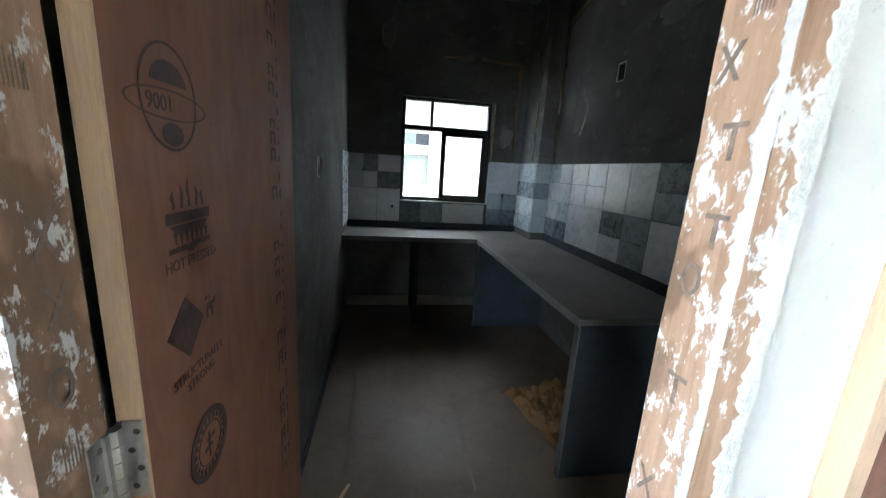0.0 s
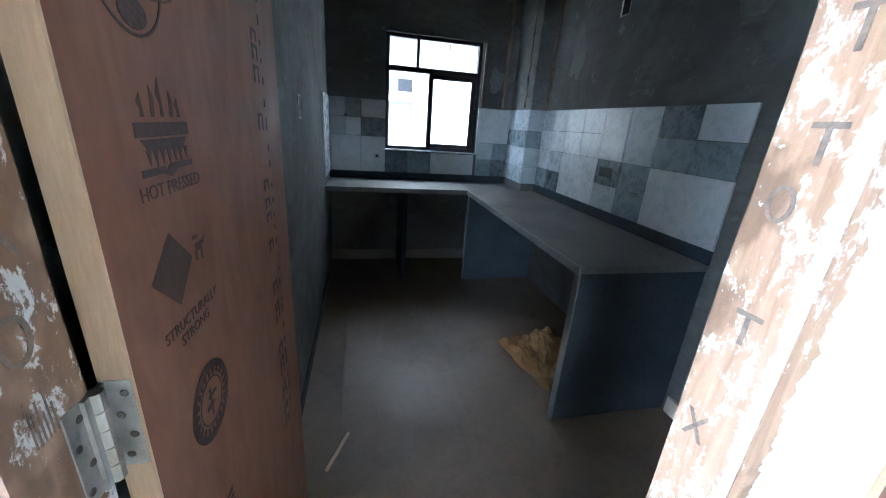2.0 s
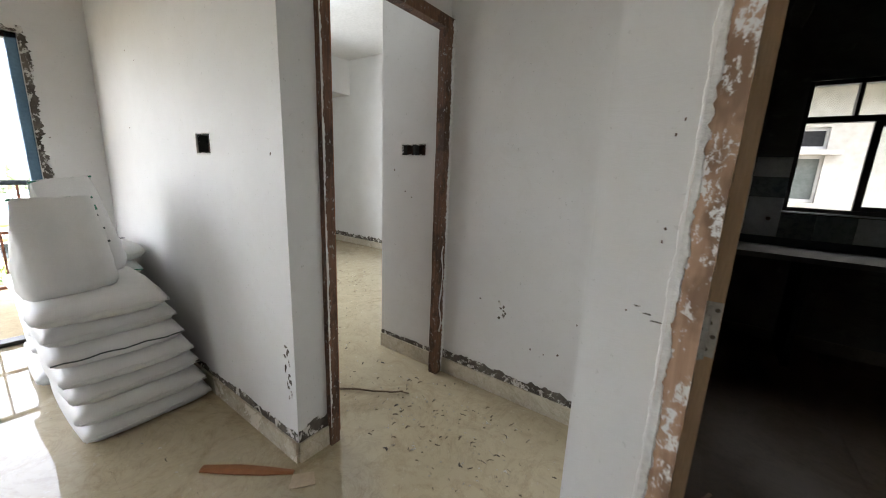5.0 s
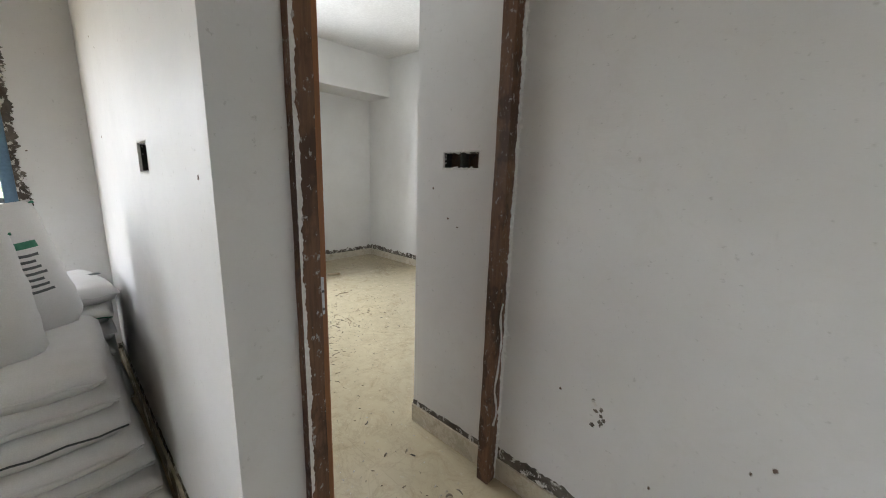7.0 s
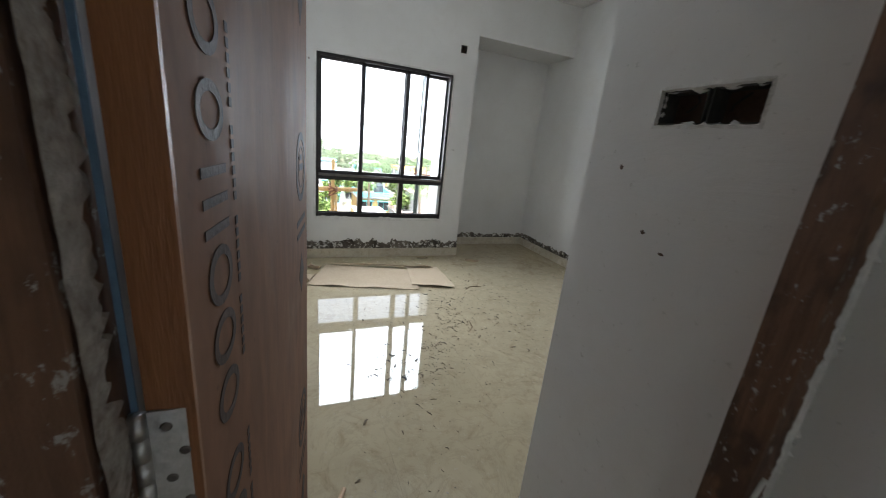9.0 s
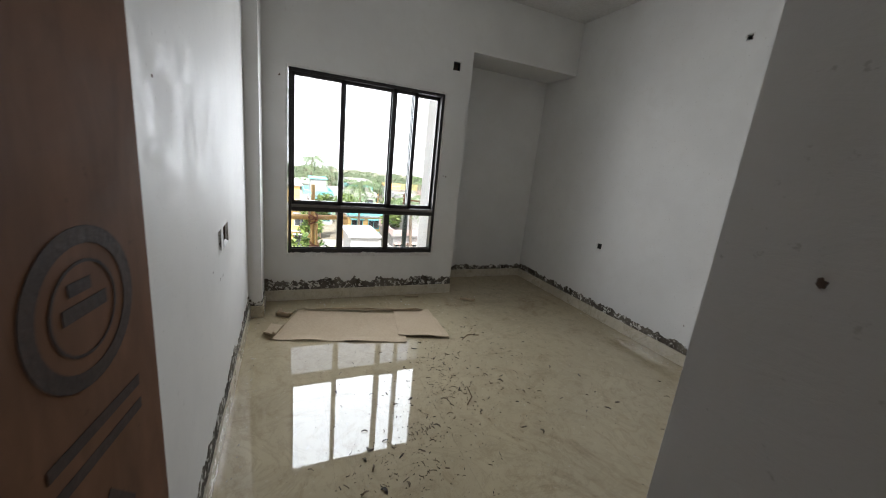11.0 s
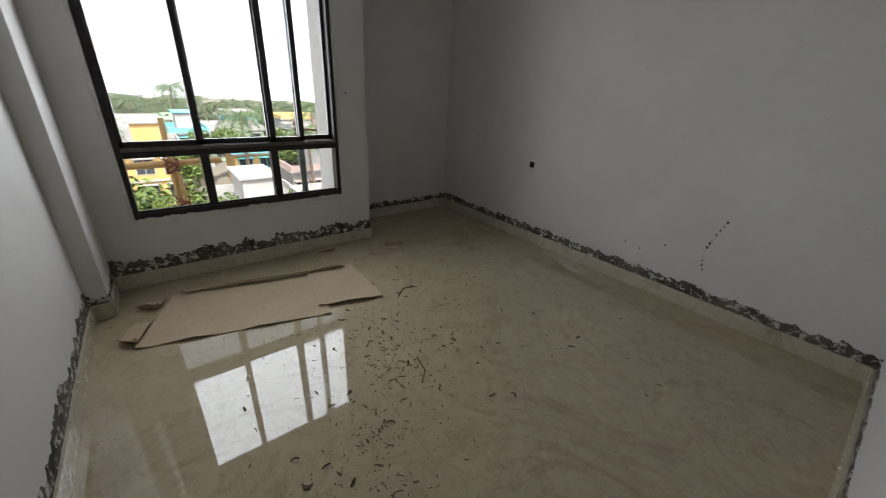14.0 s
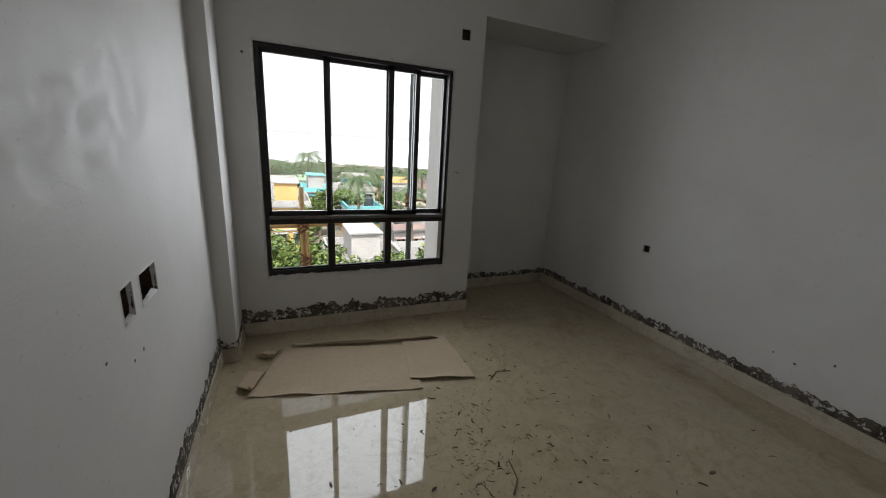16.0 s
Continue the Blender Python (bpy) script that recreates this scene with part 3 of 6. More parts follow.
back_box("square steel switch box sunk in the white wall, empty", "x", SOCK_A, AY0, 1)
back_box("wide black switch box in a ragged wall hole", "x", SOCK_D, NY, 1, gangs=2, through=0.12)
back_box("wide socket hole broken into the bedroom wall", "x", SOCK_S1, AY1, -1, wires=False, torn=0.016, rim=WHITE)
back_box("small socket hole broken into the bedroom wall", "x", SOCK_S2, AY1, -1, wires=False, torn=0.012, rim=WHITE)
back_box("small dark socket box in the far bedroom wall", "x", SOCK_N, BY1, 1, through=0.2)
back_box("small dark socket box above the bedroom window", "y", SOCK_W, BX0, -1, through=0.1)
back_box("small round-edged hole high in the bedroom wall", "x", HOLE_N, BY1, 1, through=0.2, wires=False)
back_box("dusty switch box in the bare kitchen wall", "y", (3.42, 3.49, 1.32, 1.42), KX0, -1, through=0.09)
back_box("dark switch box high in the bare kitchen wall", "y", (3.70, 3.78, 2.03, 2.14), KX1, 1, through=0.15)


# ---- doors ----
def post(bm, x0, x1, y0, y1, z0, z1, seed=0.0):
    """A timber post with slightly worn, uneven edges."""
    n = 24
    rows = []
    for i in range(n + 1):
        z = z0 + (z1 - z0) * i / n
        row = []
        for k, (x, y) in enumerate(((x0, y0), (x1, y0), (x1, y1), (x0, y1))):
            w = 0.0022 * noise.noise(Vector((seed + k * 5.1, z * 9, x)))
            row.append(bm.verts.new((x + (w if k in (0, 3) else -w), y + (w if k < 2 else -w), z)))
        rows.append(row)
    for r, s in zip(rows, rows[1:]):
        for k in range(4):
            bm.faces.new([r[k], r[(k + 1) % 4], s[(k + 1) % 4], s[k]])
    bm.faces.new(rows[0][::-1])
    bm.faces.new(rows[-1])
    return bm


def ragged_v(x, y, z0, z1, dirx, diry, out, width, seed, depth=0.003, step=0.004):
    """An upright ragged plaster edge: width along (dirx, diry), thickness along out."""
    bm = bmesh.new()
    d, o = Vector((dirx, diry, 0)), Vector((*out, 0))
    n = int((z1 - z0) / step)
    rows = []
    for i in range(n + 1):
        p = Vector((x, y, z0 + (z1 - z0) * i / n))
        s = noise.noise(Vector((seed, 0, p.z * 4))) * 0.6 + noise.noise(Vector((0, seed, p.z * 19))) * 0.5 + noise.noise(Vector((seed, seed, p.z * 60))) * 0.34 + noise.noise(Vector((seed, 2, p.z * 140))) * 0.3
        w = width * max(0.06, 0.85 + 0.9 * s)
        t = depth * (1 + 0.5 * noise.noise(Vector((seed, 5, p.z * 31))))
        rows.append([bm.verts.new(p + o * t), bm.verts.new(p + d * w * 0.8 + o * t * 0.8), bm.verts.new(p + d * w)])
    for r, s in zip(rows, rows[1:]):
        for k in range(2):
            bm.faces.new([r[k], s[k], s[k + 1], r[k + 1]])
    bmesh.ops.recalc_face_normals(bm, faces=bm.faces)
    return bm


def flat_hinge(parent, mat, axis, cx, cy, cz, out, h=0.1, w=0.034):
    """A hinge as parts: both plates, knuckles and screws, lying on a surface whose outward way is out."""
    o, a = Vector(out), Vector(axis)
    c = Vector((cx, cy, cz))

    def slab(name, u0, u1, t0, t1, z0, z1):
        bm = bmesh.new()
        ps = [c + a * u + o * t + Vector((0, 0, z)) for u, t, z in ((u0, t0, z0), (u1, t0, z0), (u1, t1, z0), (u0, t1, z0), (u0, t0, z1), (u1, t0, z1), (u1, t1, z1), (u0, t1, z1))]
        vs = [bm.verts.new(p) for p in ps]
        for q in ((0, 1, 2, 3), (4, 7, 6, 5), (0, 4, 5, 1), (1, 5, 6, 2), (2, 6, 7, 3), (3, 7, 4, 0)):
            bm.faces.new([vs[k] for k in q])
        bmesh.ops.recalc_face_normals(bm, faces=bm.faces)
        return part(name, bm, mat, parent)

    slab("hinge_plate", -w, -0.003, 0.0005, 0.003, -h / 2, h / 2)
    slab("hinge_plate", 0.003, w, 0.0005, 0.003, -h / 2, h / 2)
    for k in range(5):
        bm = bmesh.new()
        z0 = -h / 2 + h * k / 5
        tube(bm, [c + o * 0.004 + Vector((0, 0, z0 + 0.0006)), c + o * 0.004 + Vector((0, 0, z0 + h / 5 - 0.0006))], 0.0055, 10)
        part("hinge_knuckle", bm, mat, parent, smooth=True)
    for side in (-1, 1):
        for k, dz in enumerate((-0.036, -0.012, 0.012, 0.036)):
            bm = bmesh.new()
            p = c + a * side * (0.016 if k % 2 else 0.026) + Vector((0, 0, dz))
            tube(bm, [p + o * 0.003, p + o * 0.0042], [0.0042, 0.003], 8)
            part("screw", bm, STEEL_DARK if mat is STEEL else mat, parent)


# kitchen door frame
kf = tagged(thing("door_frame_1", "", ""), "brown timber kitchen door frame with torn paper and plaster smears", "door frame", kind="structure")
FY0, FY1 = HY - 0.012, 1.804
part("jamb", post(bmesh.new(), 0.845, 0.890, FY0, 1.793, 0, 2.045, 1.0), FRAME_PAPER, kf)
part("jamb", post(bmesh.new(), 1.546, 1.600, FY0, FY1, 0, 2.045, 2.0), FRAME_PAPER, kf)
part("door_head", boxed(0.845, 1.600, FY0, FY1, 2.045, 2.098, bevel=0.002), FRAME_PAPER, kf)
for x, dx, sd in ((0.845, -1, 3.0), (1.600, 1, 4.0)):
    part("plaster_edge", ragged_v(x, HY, 0.0, 2.1, dx, 0, (0, -1), 0.007, sd, 0.003), WHITE, kf)
    part("plaster_edge", ragged_v(x, FY0, 0.0, 2.1, -dx, 0, (0, -1), 0.013 if dx < 0 else 0.026, sd + 9, 0.002), PLASTER_EDGE, kf)
part("plaster_edge", ragged_v(1.546, FY0, 0.0, 2.04, 0, 1, (-1, 0), 0.020, 14.0, 0.0022), PLASTER_EDGE, kf)

# next frame along the same wall, with its closed leaf
nf = tagged(thing("door_frame_2", "", ""), "pale new timber frame of a neighbouring door", "door frame", kind="structure")
part("jamb", post(bmesh.new(), 1.752, 1.782, HY - 0.03, HY + 0.1, 0, 2.05, 5.0), LEAF_EDGE, nf)
part("jamb", post(bmesh.new(), 2.402, 2.440, HY - 0.03, HY + 0.1, 0, 2.05, 6.0), LEAF_EDGE, nf)
part("door_head", boxed(1.752, 2.440, HY - 0.03, HY + 0.1, 2.05, 2.098, bevel=0.002), LEAF_EDGE, nf)
nl = tagged(thing("door_3", "", ""), "closed red-brown plywood door beside the kitchen", "door")
part("door_leaf", boxed(1.784, 2.400, HY - 0.022, HY + 0.01, 0.006, 2.046, bevel=0.0015), LEAF_RED, nl)
part("door_handle", tube(bmesh.new(), [(2.342, HY - 0.022, 1.0), (2.342, HY - 0.06, 1.0), (2.252, HY - 0.06, 1.0)], 0.009, 10), STEEL, nl, "dull steel lever handle", smooth=True)

# bedroom door frame: a post on the partition's end, one on the niche wall, a head between
bf = tagged(thing("door_frame_3", "", ""), "dark brown bedroom door frame smeared with plaster", "door frame", kind="structure")
QX0, QX1 = -0.460, -0.402
part("jamb", post(bmesh.new(), QX0, QX1, 1.982, 2.031, 0, 2.045, 7.0), FRAME_DARK, bf)
part("jamb", post(bmesh.new(), QX0, QX1, 2.79, NY - 0.001, 0, 2.045, 8.0), FRAME_DARK, bf)
part("door_head", boxed(QX0, QX1, 1.982, NY - 0.001, 2.045, 2.105, bevel=0.002), FRAME_DARK, bf)
part("plaster_edge", ragged_v(QX1 - 0.02, NY, 0.1, 2.13, 1, 0, (0, -1), 0.028, 15.0, 0.007), PLASTER_EDGE, bf)
part("plaster_edge", ragged_v(QX1, NY - 0.002, 0.0, 2.1, 0, -1, (1, 0), 0.02, 16.0, 0.003), PLASTER_EDGE, bf)
part("plaster_edge", ragged_v(QX0, NY, 0.1, 2.12, -1, 0, (0, -1), 0.016, 17.0, 0.005), PLASTER_EDGE, bf)
part("plaster_edge", ragged_v(QX1, 1.982, 0.1, 2.1, 0, 1, (1, 0), 0.012, 18.0, 0.002), PLASTER_EDGE, bf)
part("plaster_edge", ragged_v(QX1 - 0.006, 2.031, 0.0, 2.04, -1, 0, (0, 1), 0.046, 19.0, 0.0025), DIRTY_EDGE, bf)
tagged(part("wall_door_head", boxed(QX0, AX, AY1 - 0.03, NY, 2.105, CEIL), WHITE), "white wall over the bedroom doorway", "wall", kind="structure")
bm = bmesh.new()
pts = []
for k in range(15):
    z = 0.30 + 0.55 * k / 14
    pts.append((QX1 + 0.006 + 0.004 * math.sin(k * 1.3), 2.80 + 0.012 * math.sin(k * 0.9) + 0.02 * k / 14, z))
tube(bm, pts, [0.0035 + 0.002 * (k % 3 == 0) for k in range(15)], 6)
part("torn_strip", bm, PLASTER_EDGE, bf, "loose torn strip of white wrapping")


# bathroom door frame seen from the bedroom
tf = tagged(thing("door_frame_4", "", ""), "dark brown bathroom door frame in the bedroom wall", "door frame", kind="structure")
part("jamb", post(bmesh.new(), BX1 - 0.012, BX1 + 0.1, 3.545, 3.599, 0, 2.045, 11.0), FRAME_DARK, tf)
part("jamb", post(bmesh.new(), BX1 - 0.012, BX1 + 0.1, 2.996, 3.05, 0, 2.045, 12.0), FRAME_DARK, tf)
part("door_head", boxed(BX1 - 0.012, BX1 + 0.1, 2.996, 3.599, 2.045, 2.099, bevel=0.002), FRAME_DARK, tf)


# ---- stencils on the door leaves ----
def flat_part(name, loops, parent, mat, thick=0.0006):
    """Flat ink shapes in the leaf's face: loops of (y, z) in metres, laid on local x = 0."""
    bm = bmesh.new()
    for lp in loops:
        f = bm.faces.new([bm.verts.new((0, y, z)) for y, z in lp])
        if f.normal.x < 0:
            f.normal_flip()
    r = bmesh.ops.extrude_face_region(bm, geom=list(bm.faces))
    for v in (g for g in r["geom"] if isinstance(g, bmesh.types.BMVert)):
        v.co.x += thick
    bmesh.ops.recalc_face_normals(bm, faces=bm.faces)
    return part(name, bm, mat, parent)


def ring(cy, cz, ry, rz, w, n=40, a0=0.0, a1=2 * math.pi):
    out = []
    for k in range(n):
        s, t = a0 + (a1 - a0) * k / n, a0 + (a1 - a0) * (k + 1) / n
        out.append([(cy + math.cos(s) * ry, cz + math.sin(s) * rz), (cy + math.cos(t) * ry, cz + math.sin(t) * rz),
                    (cy + math.cos(t) * (ry - w), cz + math.sin(t) * (rz - w)), (cy + math.cos(s) * (ry - w), cz + math.sin(s) * (rz - w))])
    return out


def rect(y0, y1, z0, z1):
    return [(y0, z0), (y1, z0), (y1, z1), (y0, z1)]


def lettering(name, text, size, parent, mat, turn):
    cu = bpy.data.curves.new(name, "FONT")
    cu.body, cu.size, cu.extrude = text, size, 0.0003
    cu.align_x, cu.align_y = "CENTER", "CENTER"
    cu.resolution_u = 3
    tmp = bpy.data.objects.new(name, cu)
    me = bpy.data.meshes.new_from_object(tmp)
    bpy.data.objects.remove(tmp)
    me.materials.clear()
    me.materials.append(mat)
    ob = new(name, me)
    ob.parent = parent
    ob.matrix_local = turn
    return ob


# kitchen leaf, open into the kitchen
kd = tagged(thing("door_1", "", "", at=(0.890, 1.808, 0), rz=-1.5), "open red-brown plywood kitchen door with stencilled marks", "door")
part("door_leaf", boxed(0, 0.026, 0.004, 0.655, 0.008, 2.03, bevel=0.001), LEAF_RED, kd)
part("door_lipping", boxed(-0.0005, 0.0265, 0, 0.004, 0.008, 2.03), LEAF_EDGE, kd, "pale new wood edge")
FACE = 0.0264
# flames over a pan, with its words
pan = [rect(0.055, 0.160, 1.285, 1.299), [(0.062, 1.283), (0.153, 1.283), (0.142, 1.272), (0.073, 1.272)]]
for k in range(7):
    y = 0.068 + 0.0125 * k
    pan.append([(y, 1.273), (y + 0.009, 1.273), (y + 0.0045, 1.258 - 0.004 * (k % 2))])
pan += [rect(0.056, 0.098, 1.248, 1.255), rect(0.112, 0.158, 1.250, 1.257), [(0.094, 1.247), (0.108, 1.243), (0.122, 1.249), (0.108, 1.256)]]
for k, (y, h) in enumerate(((0.070, 0.022), (0.088, 0.030), (0.106, 0.038), (0.124, 0.027), (0.140, 0.020))):
    pan.append([(y, 1.304), (y + 0.006, 1.304), (y + 0.009 * (1 if k % 2 else -0.4), 1.304 + h * 0.6), (y + 0.003, 1.304 + h)])
diamond = [[(0.080, 1.200), (0.034, 1.158), (0.080, 1.114), (0.122, 1.158)]]
beast = [rect(0.134, 0.150, 1.160, 1.170), rect(0.131, 0.136, 1.148, 1.162), rect(0.146, 0.150, 1.146, 1.162), [(0.148, 1.166), (0.160, 1.176), (0.158, 1.164)], rect(0.130, 0.142, 1.176, 1.181)]
seal = ring(0.112, 0.970, 0.056, 0.056, 0.011) + ring(0.112, 0.970, 0.034, 0.034, 0.002) + [rect(0.096, 0.118, 0.962, 0.968), rect(0.104, 0.128, 0.976, 0.980), rect(0.108, 0.112, 0.948, 0.990)]
seal += [rect(0.112 + 0.041 * math.cos(a) - 0.003, 0.112 + 0.041 * math.cos(a) + 0.003, 0.970 + 0.041 * math.sin(a) - 0.004, 0.970 + 0.041 * math.sin(a) + 0.004) for a in (0.3 * k for k in range(21))]
badge = ring(0.088, 1.436, 0.058, 0.062, 0.003) + [[(0.088 + 0.036 * math.cos(a), 1.452 + 0.026 * math.sin(a)) for a in (math.pi * k / 12 for k in range(13))]]
badge += ring(0.088, 1.428, 0.082, 0.018, 0.0022, 32) + [[(0.088 + 0.022 * math.cos(a), 1.394 + 0.014 * math.sin(a)) for a in (2 * math.pi * k / 18 for k in range(18))]]
low = ring(0.100, 0.66, 0.045, 0.045, 0.006) + [rect(0.07, 0.13, 0.755 + 0.014 * k, 0.762 + 0.014 * k) for k in range(4)]
for nm, loops in (("pan_stencil", pan), ("diamond_stencil", diamond), ("animal_stencil", beast), ("seal_stencil", seal), ("badge_stencil", badge), ("lower_stencil", low)):
    ob = flat_part(nm, loops, kd, INK)
    ob.location = (FACE, 0.022, 0.022 - {"diamond_stencil": 0.014, "animal_stencil": 0.014, "seal_stencil": 0.034, "lower_stencil": 0.05}.get(nm, 0.0))
FLAT = pose(0, 0, 0, 90, 0, 90)
for nm, tx, sz, y, z in (("stencil_words", "HOT PRESSED", 0.0205, 0.108, 1.232), ("stencil_words", "STRUCTURALLY", 0.0185, 0.105, 1.076), ("stencil_words", "STRONG", 0.0185, 0.105, 1.057), ("stencil_words", "9001", 0.026, 0.066, 1.428)):
    lettering(nm, tx, sz, kd, INK, pose(FACE + 0.0006, y + 0.022, z + 0.022) @ FLAT)
# a column of unreadable marks down the far side
random.seed(5)
bars = []
z = 1.72
while z > 0.55:
    h = random.uniform(0.018, 0.032)
    if random.random() < 0.8:
        bars += [rect(0.475, 0.482, z, z + h), rect(0.475, 0.508, z + h - 0.006, z + h), rect(0.502, 0.508, z, z + h * 0.8)]
    bars.append(rect(0.528, 0.536, z, z + h * random.uniform(0.3, 0.9)))
    z -= h + 0.012
ob = flat_part("side_stencil", bars, kd, INK)
ob.location.x = FACE
for z in (0.25, 1.05, 1.85):
    hk = thing("door_hinge", "dull steel butt hinge on the kitchen door", "hinge", "door hinges")
    part("hinge_plate", boxed(0.8897, 0.8920, 1.7620, 1.7811, z - 0.05, z + 0.05, bevel=0.0008), STEEL, hk)
    part("hinge_plate", boxed(0.8932, 0.9157, 1.8061, 1.8082, z - 0.05, z + 0.05, bevel=0.0008), STEEL, hk)
    for k in range(5):
        part("hinge_knuckle", tube(bmesh.new(), [(0.8957, 1.7936, z - 0.05 + 0.02 * k + 0.0006), (0.8957, 1.7936, z - 0.03 + 0.02 * k - 0.0006)], 0.0065, 12), STEEL, hk)
    part("hinge_web", boxed(0.8917, 0.8957, 1.7806, 1.8071, z - 0.049, z + 0.049), STEEL, hk)
    for k, dz in enumerate((-0.036, -0.012, 0.012, 0.036)):
        part("screw", tube(bmesh.new(), [(0.8920, 1.7680 + 0.009 * (k % 2), z + dz), (0.8930, 1.7680 + 0.009 * (k % 2), z + dz)], [0.004, 0.003], 8), STEEL_DARK, hk)
        part("screw", tube(bmesh.new(), [(0.9022 + 0.007 * (k % 2), 1.8061, z + dz), (0.9022 + 0.007 * (k % 2), 1.8051, z + dz)], [0.004, 0.003], 8), STEEL_DARK, hk)

# stencilled marks on the papered jambs
random.seed(9)
for jx, side in ((1.546, -1), (0.890, 1)):
    marks = []
    z = 0.3
    while z < 1.95:
        kind = random.choice("xobtb")
        y = (1.745 if side < 0 else 1.735) + random.uniform(-0.008, 0.02)
        if kind == "x":
            marks += [[(y, z), (y + 0.006, z), (y + 0.03, z + 0.04), (y + 0.024, z + 0.04)], [(y + 0.024, z), (y + 0.03, z), (y + 0.006, z + 0.04), (y, z + 0.04)]]
        elif kind == "o":
            marks += ring(y + 0.014, z + 0.02, 0.014, 0.02, 0.005, 20)
        elif kind == "t":
            marks += [rect(y, y + 0.03, z + 0.034, z + 0.04), rect(y + 0.012, y + 0.018, z, z + 0.034)]
        else:
            marks += [rect(y + 0.004 * k, y + 0.004 * k + 0.0016, z, z + random.uniform(0.02, 0.045)) for k in range(6)]
        z += random.uniform(0.06, 0.16)
    ob = flat_part("paper_marks", marks, kf, INK_PAPER, 0.0003)
    ob.location.x = jx + (0.0024 if side > 0 else -0.0028)
# bedroom leaf, open against the wall
bd = tagged(thing("door_2", "", "", at=(-0.455, 2.041, 0), rz=172.6), "open tan-brown plywood bedroom door with dark lettering shapes", "door")
part("door_leaf", boxed(0.005, 0.735, -0.031, 0, 0.008, 2.03, bevel=0.001), LEAF_TAN, bd)
part("door_lipping", boxed(0, 0.005, -0.0314, 0.0004, 0.008, 2.03), LEAF_EDGE_B, bd, "orange-brown edge strip")


def on_leaf(name, loops):
    ob = flat_part(name, [[(y, z) for y, z in lp] for lp in loops], bd, INK)
    ob.matrix_local = pose(0, -0.0312, 0, 0, 0, -90)
    return ob


def word_shapes(y, z):
    """A large faded mark running up the leaf, as plain rings and bars."""
    out = []
    for k, wide in enumerate((0.025, 0.025, 0.027, 0.023, 0.025)):
        out += ring(y, z + (0, 0.062, 0.122, 0.258, 0.322)[k], 0.030, wide, 0.009, 24)
    out += [rect(y - 0.03, y + 0.028, z + 0.160 + 0.024 * k, z + 0.168 + 0.024 * k) for k in range(3)]
    return out


for base in (0.22, 0.63, 1.05, 1.47):
    on_leaf("word_stencil", word_shapes(0.075, base))
    on_leaf("small_stencil", [rect(0.122, 0.130, base + 0.012 * k, base + 0.012 * k + 0.008) for k in range(0, 28) if k % 7])
for zc in (0.55, 1.22, 1.80):
    on_leaf("seal_stencil", ring(0.62, zc, 0.075, 0.075, 0.016) + ring(0.62, zc, 0.045, 0.045, 0.003) + [rect(0.59, 0.65, zc - 0.006, zc + 0.008), rect(0.60, 0.63, zc + 0.016, zc + 0.028)])
    on_leaf("mark_stencil", [rect(0.55, 0.69, zc - 0.125 - 0.03 * k, zc - 0.112 - 0.03 * k) for k in range(2)] + [[(0.62, zc - 0.20), (0.58, zc - 0.25), (0.62, zc - 0.30), (0.66, zc - 0.25)]])
# middle hinge in plain steel, the upper and lower ones in a darker steel
for z in (0.30, 1.045, 1.78):
    h3 = thing("door_hinge", "steel butt hinge on the bedroom door", "hinge", "door hinges")
    flat_hinge(h3, STEEL if z == 1.045 else STEEL_DARK, (0, 1, 0), -0.4548, 2.0365, z, (1, 0, 0), h=0.1, w=0.030)
tagged(part("film_strip", boxed(-0.4585, -0.4565, 2.0315, 2.0355, 0.4, 2.03), BLUE_FILM), "blue protective film strip on the door frame", "film strip", kind="structure")


# ---- windows ----
def bar(name, x0, x1, y0, y1, z0, z1, mat, parent, bevel=0.003):
    return part(name, boxed(x0, x1, y0, y1, z0, z1, bevel=bevel), mat, parent)


def pane(x0, x1, y0, y1, z0, z1, parent, mat=None):
    ob = part("pane", boxed(x0, x1, y0, y1, z0, z1), mat or GLASS, parent)
    ob.visible_shadow = False
    return ob


bw = tagged(thing("window_1", "", ""), "large dark-framed sliding window with three low fixed panes", "window", kind="structure")
wx0, wx1 = BX0 - 0.085, BX0 - 0.004
y0, y1, z0, z1 = W_B
TR = 0.872
bar("window_frame", wx0, wx1, y0 + 0.003, y0 + 0.03, z0 + 0.003, z1 - 0.003, BLACK_ALU, bw)
bar("window_frame", wx0, wx1, y1 - 0.03, y1 - 0.003, z0 + 0.003, z1 - 0.003, BLACK_ALU, bw)
bar("window_frame", wx0, wx1, y0 + 0.03, y1 - 0.03, z1 - 0.032, z1 - 0.003, BLACK_ALU, bw)
bar("window_frame", wx0, wx1, y0 + 0.03, y1 - 0.03, z0 + 0.003, z0 + 0.042, BLACK_ALU, bw)
bar("transom", wx0, wx1, y0 + 0.03, y1 - 0.03, TR - 0.035, TR + 0.03, BLACK_ALU, bw)
bar("track", wx1 - 0.03, wx1 + 0.012, y0 + 0.03, y1 - 0.03, TR + 0.004, TR + 0.026, STEEL_DARK, bw, 0.002)
for yc in (2.768, 3.208):
    bar("mullion", wx0 + 0.02, wx1, yc - 0.026, yc + 0.026, z0 + 0.042, TR - 0.035, BLACK_ALU, bw)
for a, b in ((y0 + 0.03, 2.742), (2.794, 3.182), (3.234, y1 - 0.03)):
    bar("bead", wx1 - 0.03, wx1 - 0.018, a, b, z0 + 0.042, z0 + 0.054, BLACK_ALU, bw, 0.001)
    pane(wx0 + 0.04, wx0 + 0.045, a, b, z0 + 0.042, TR - 0.035, bw)
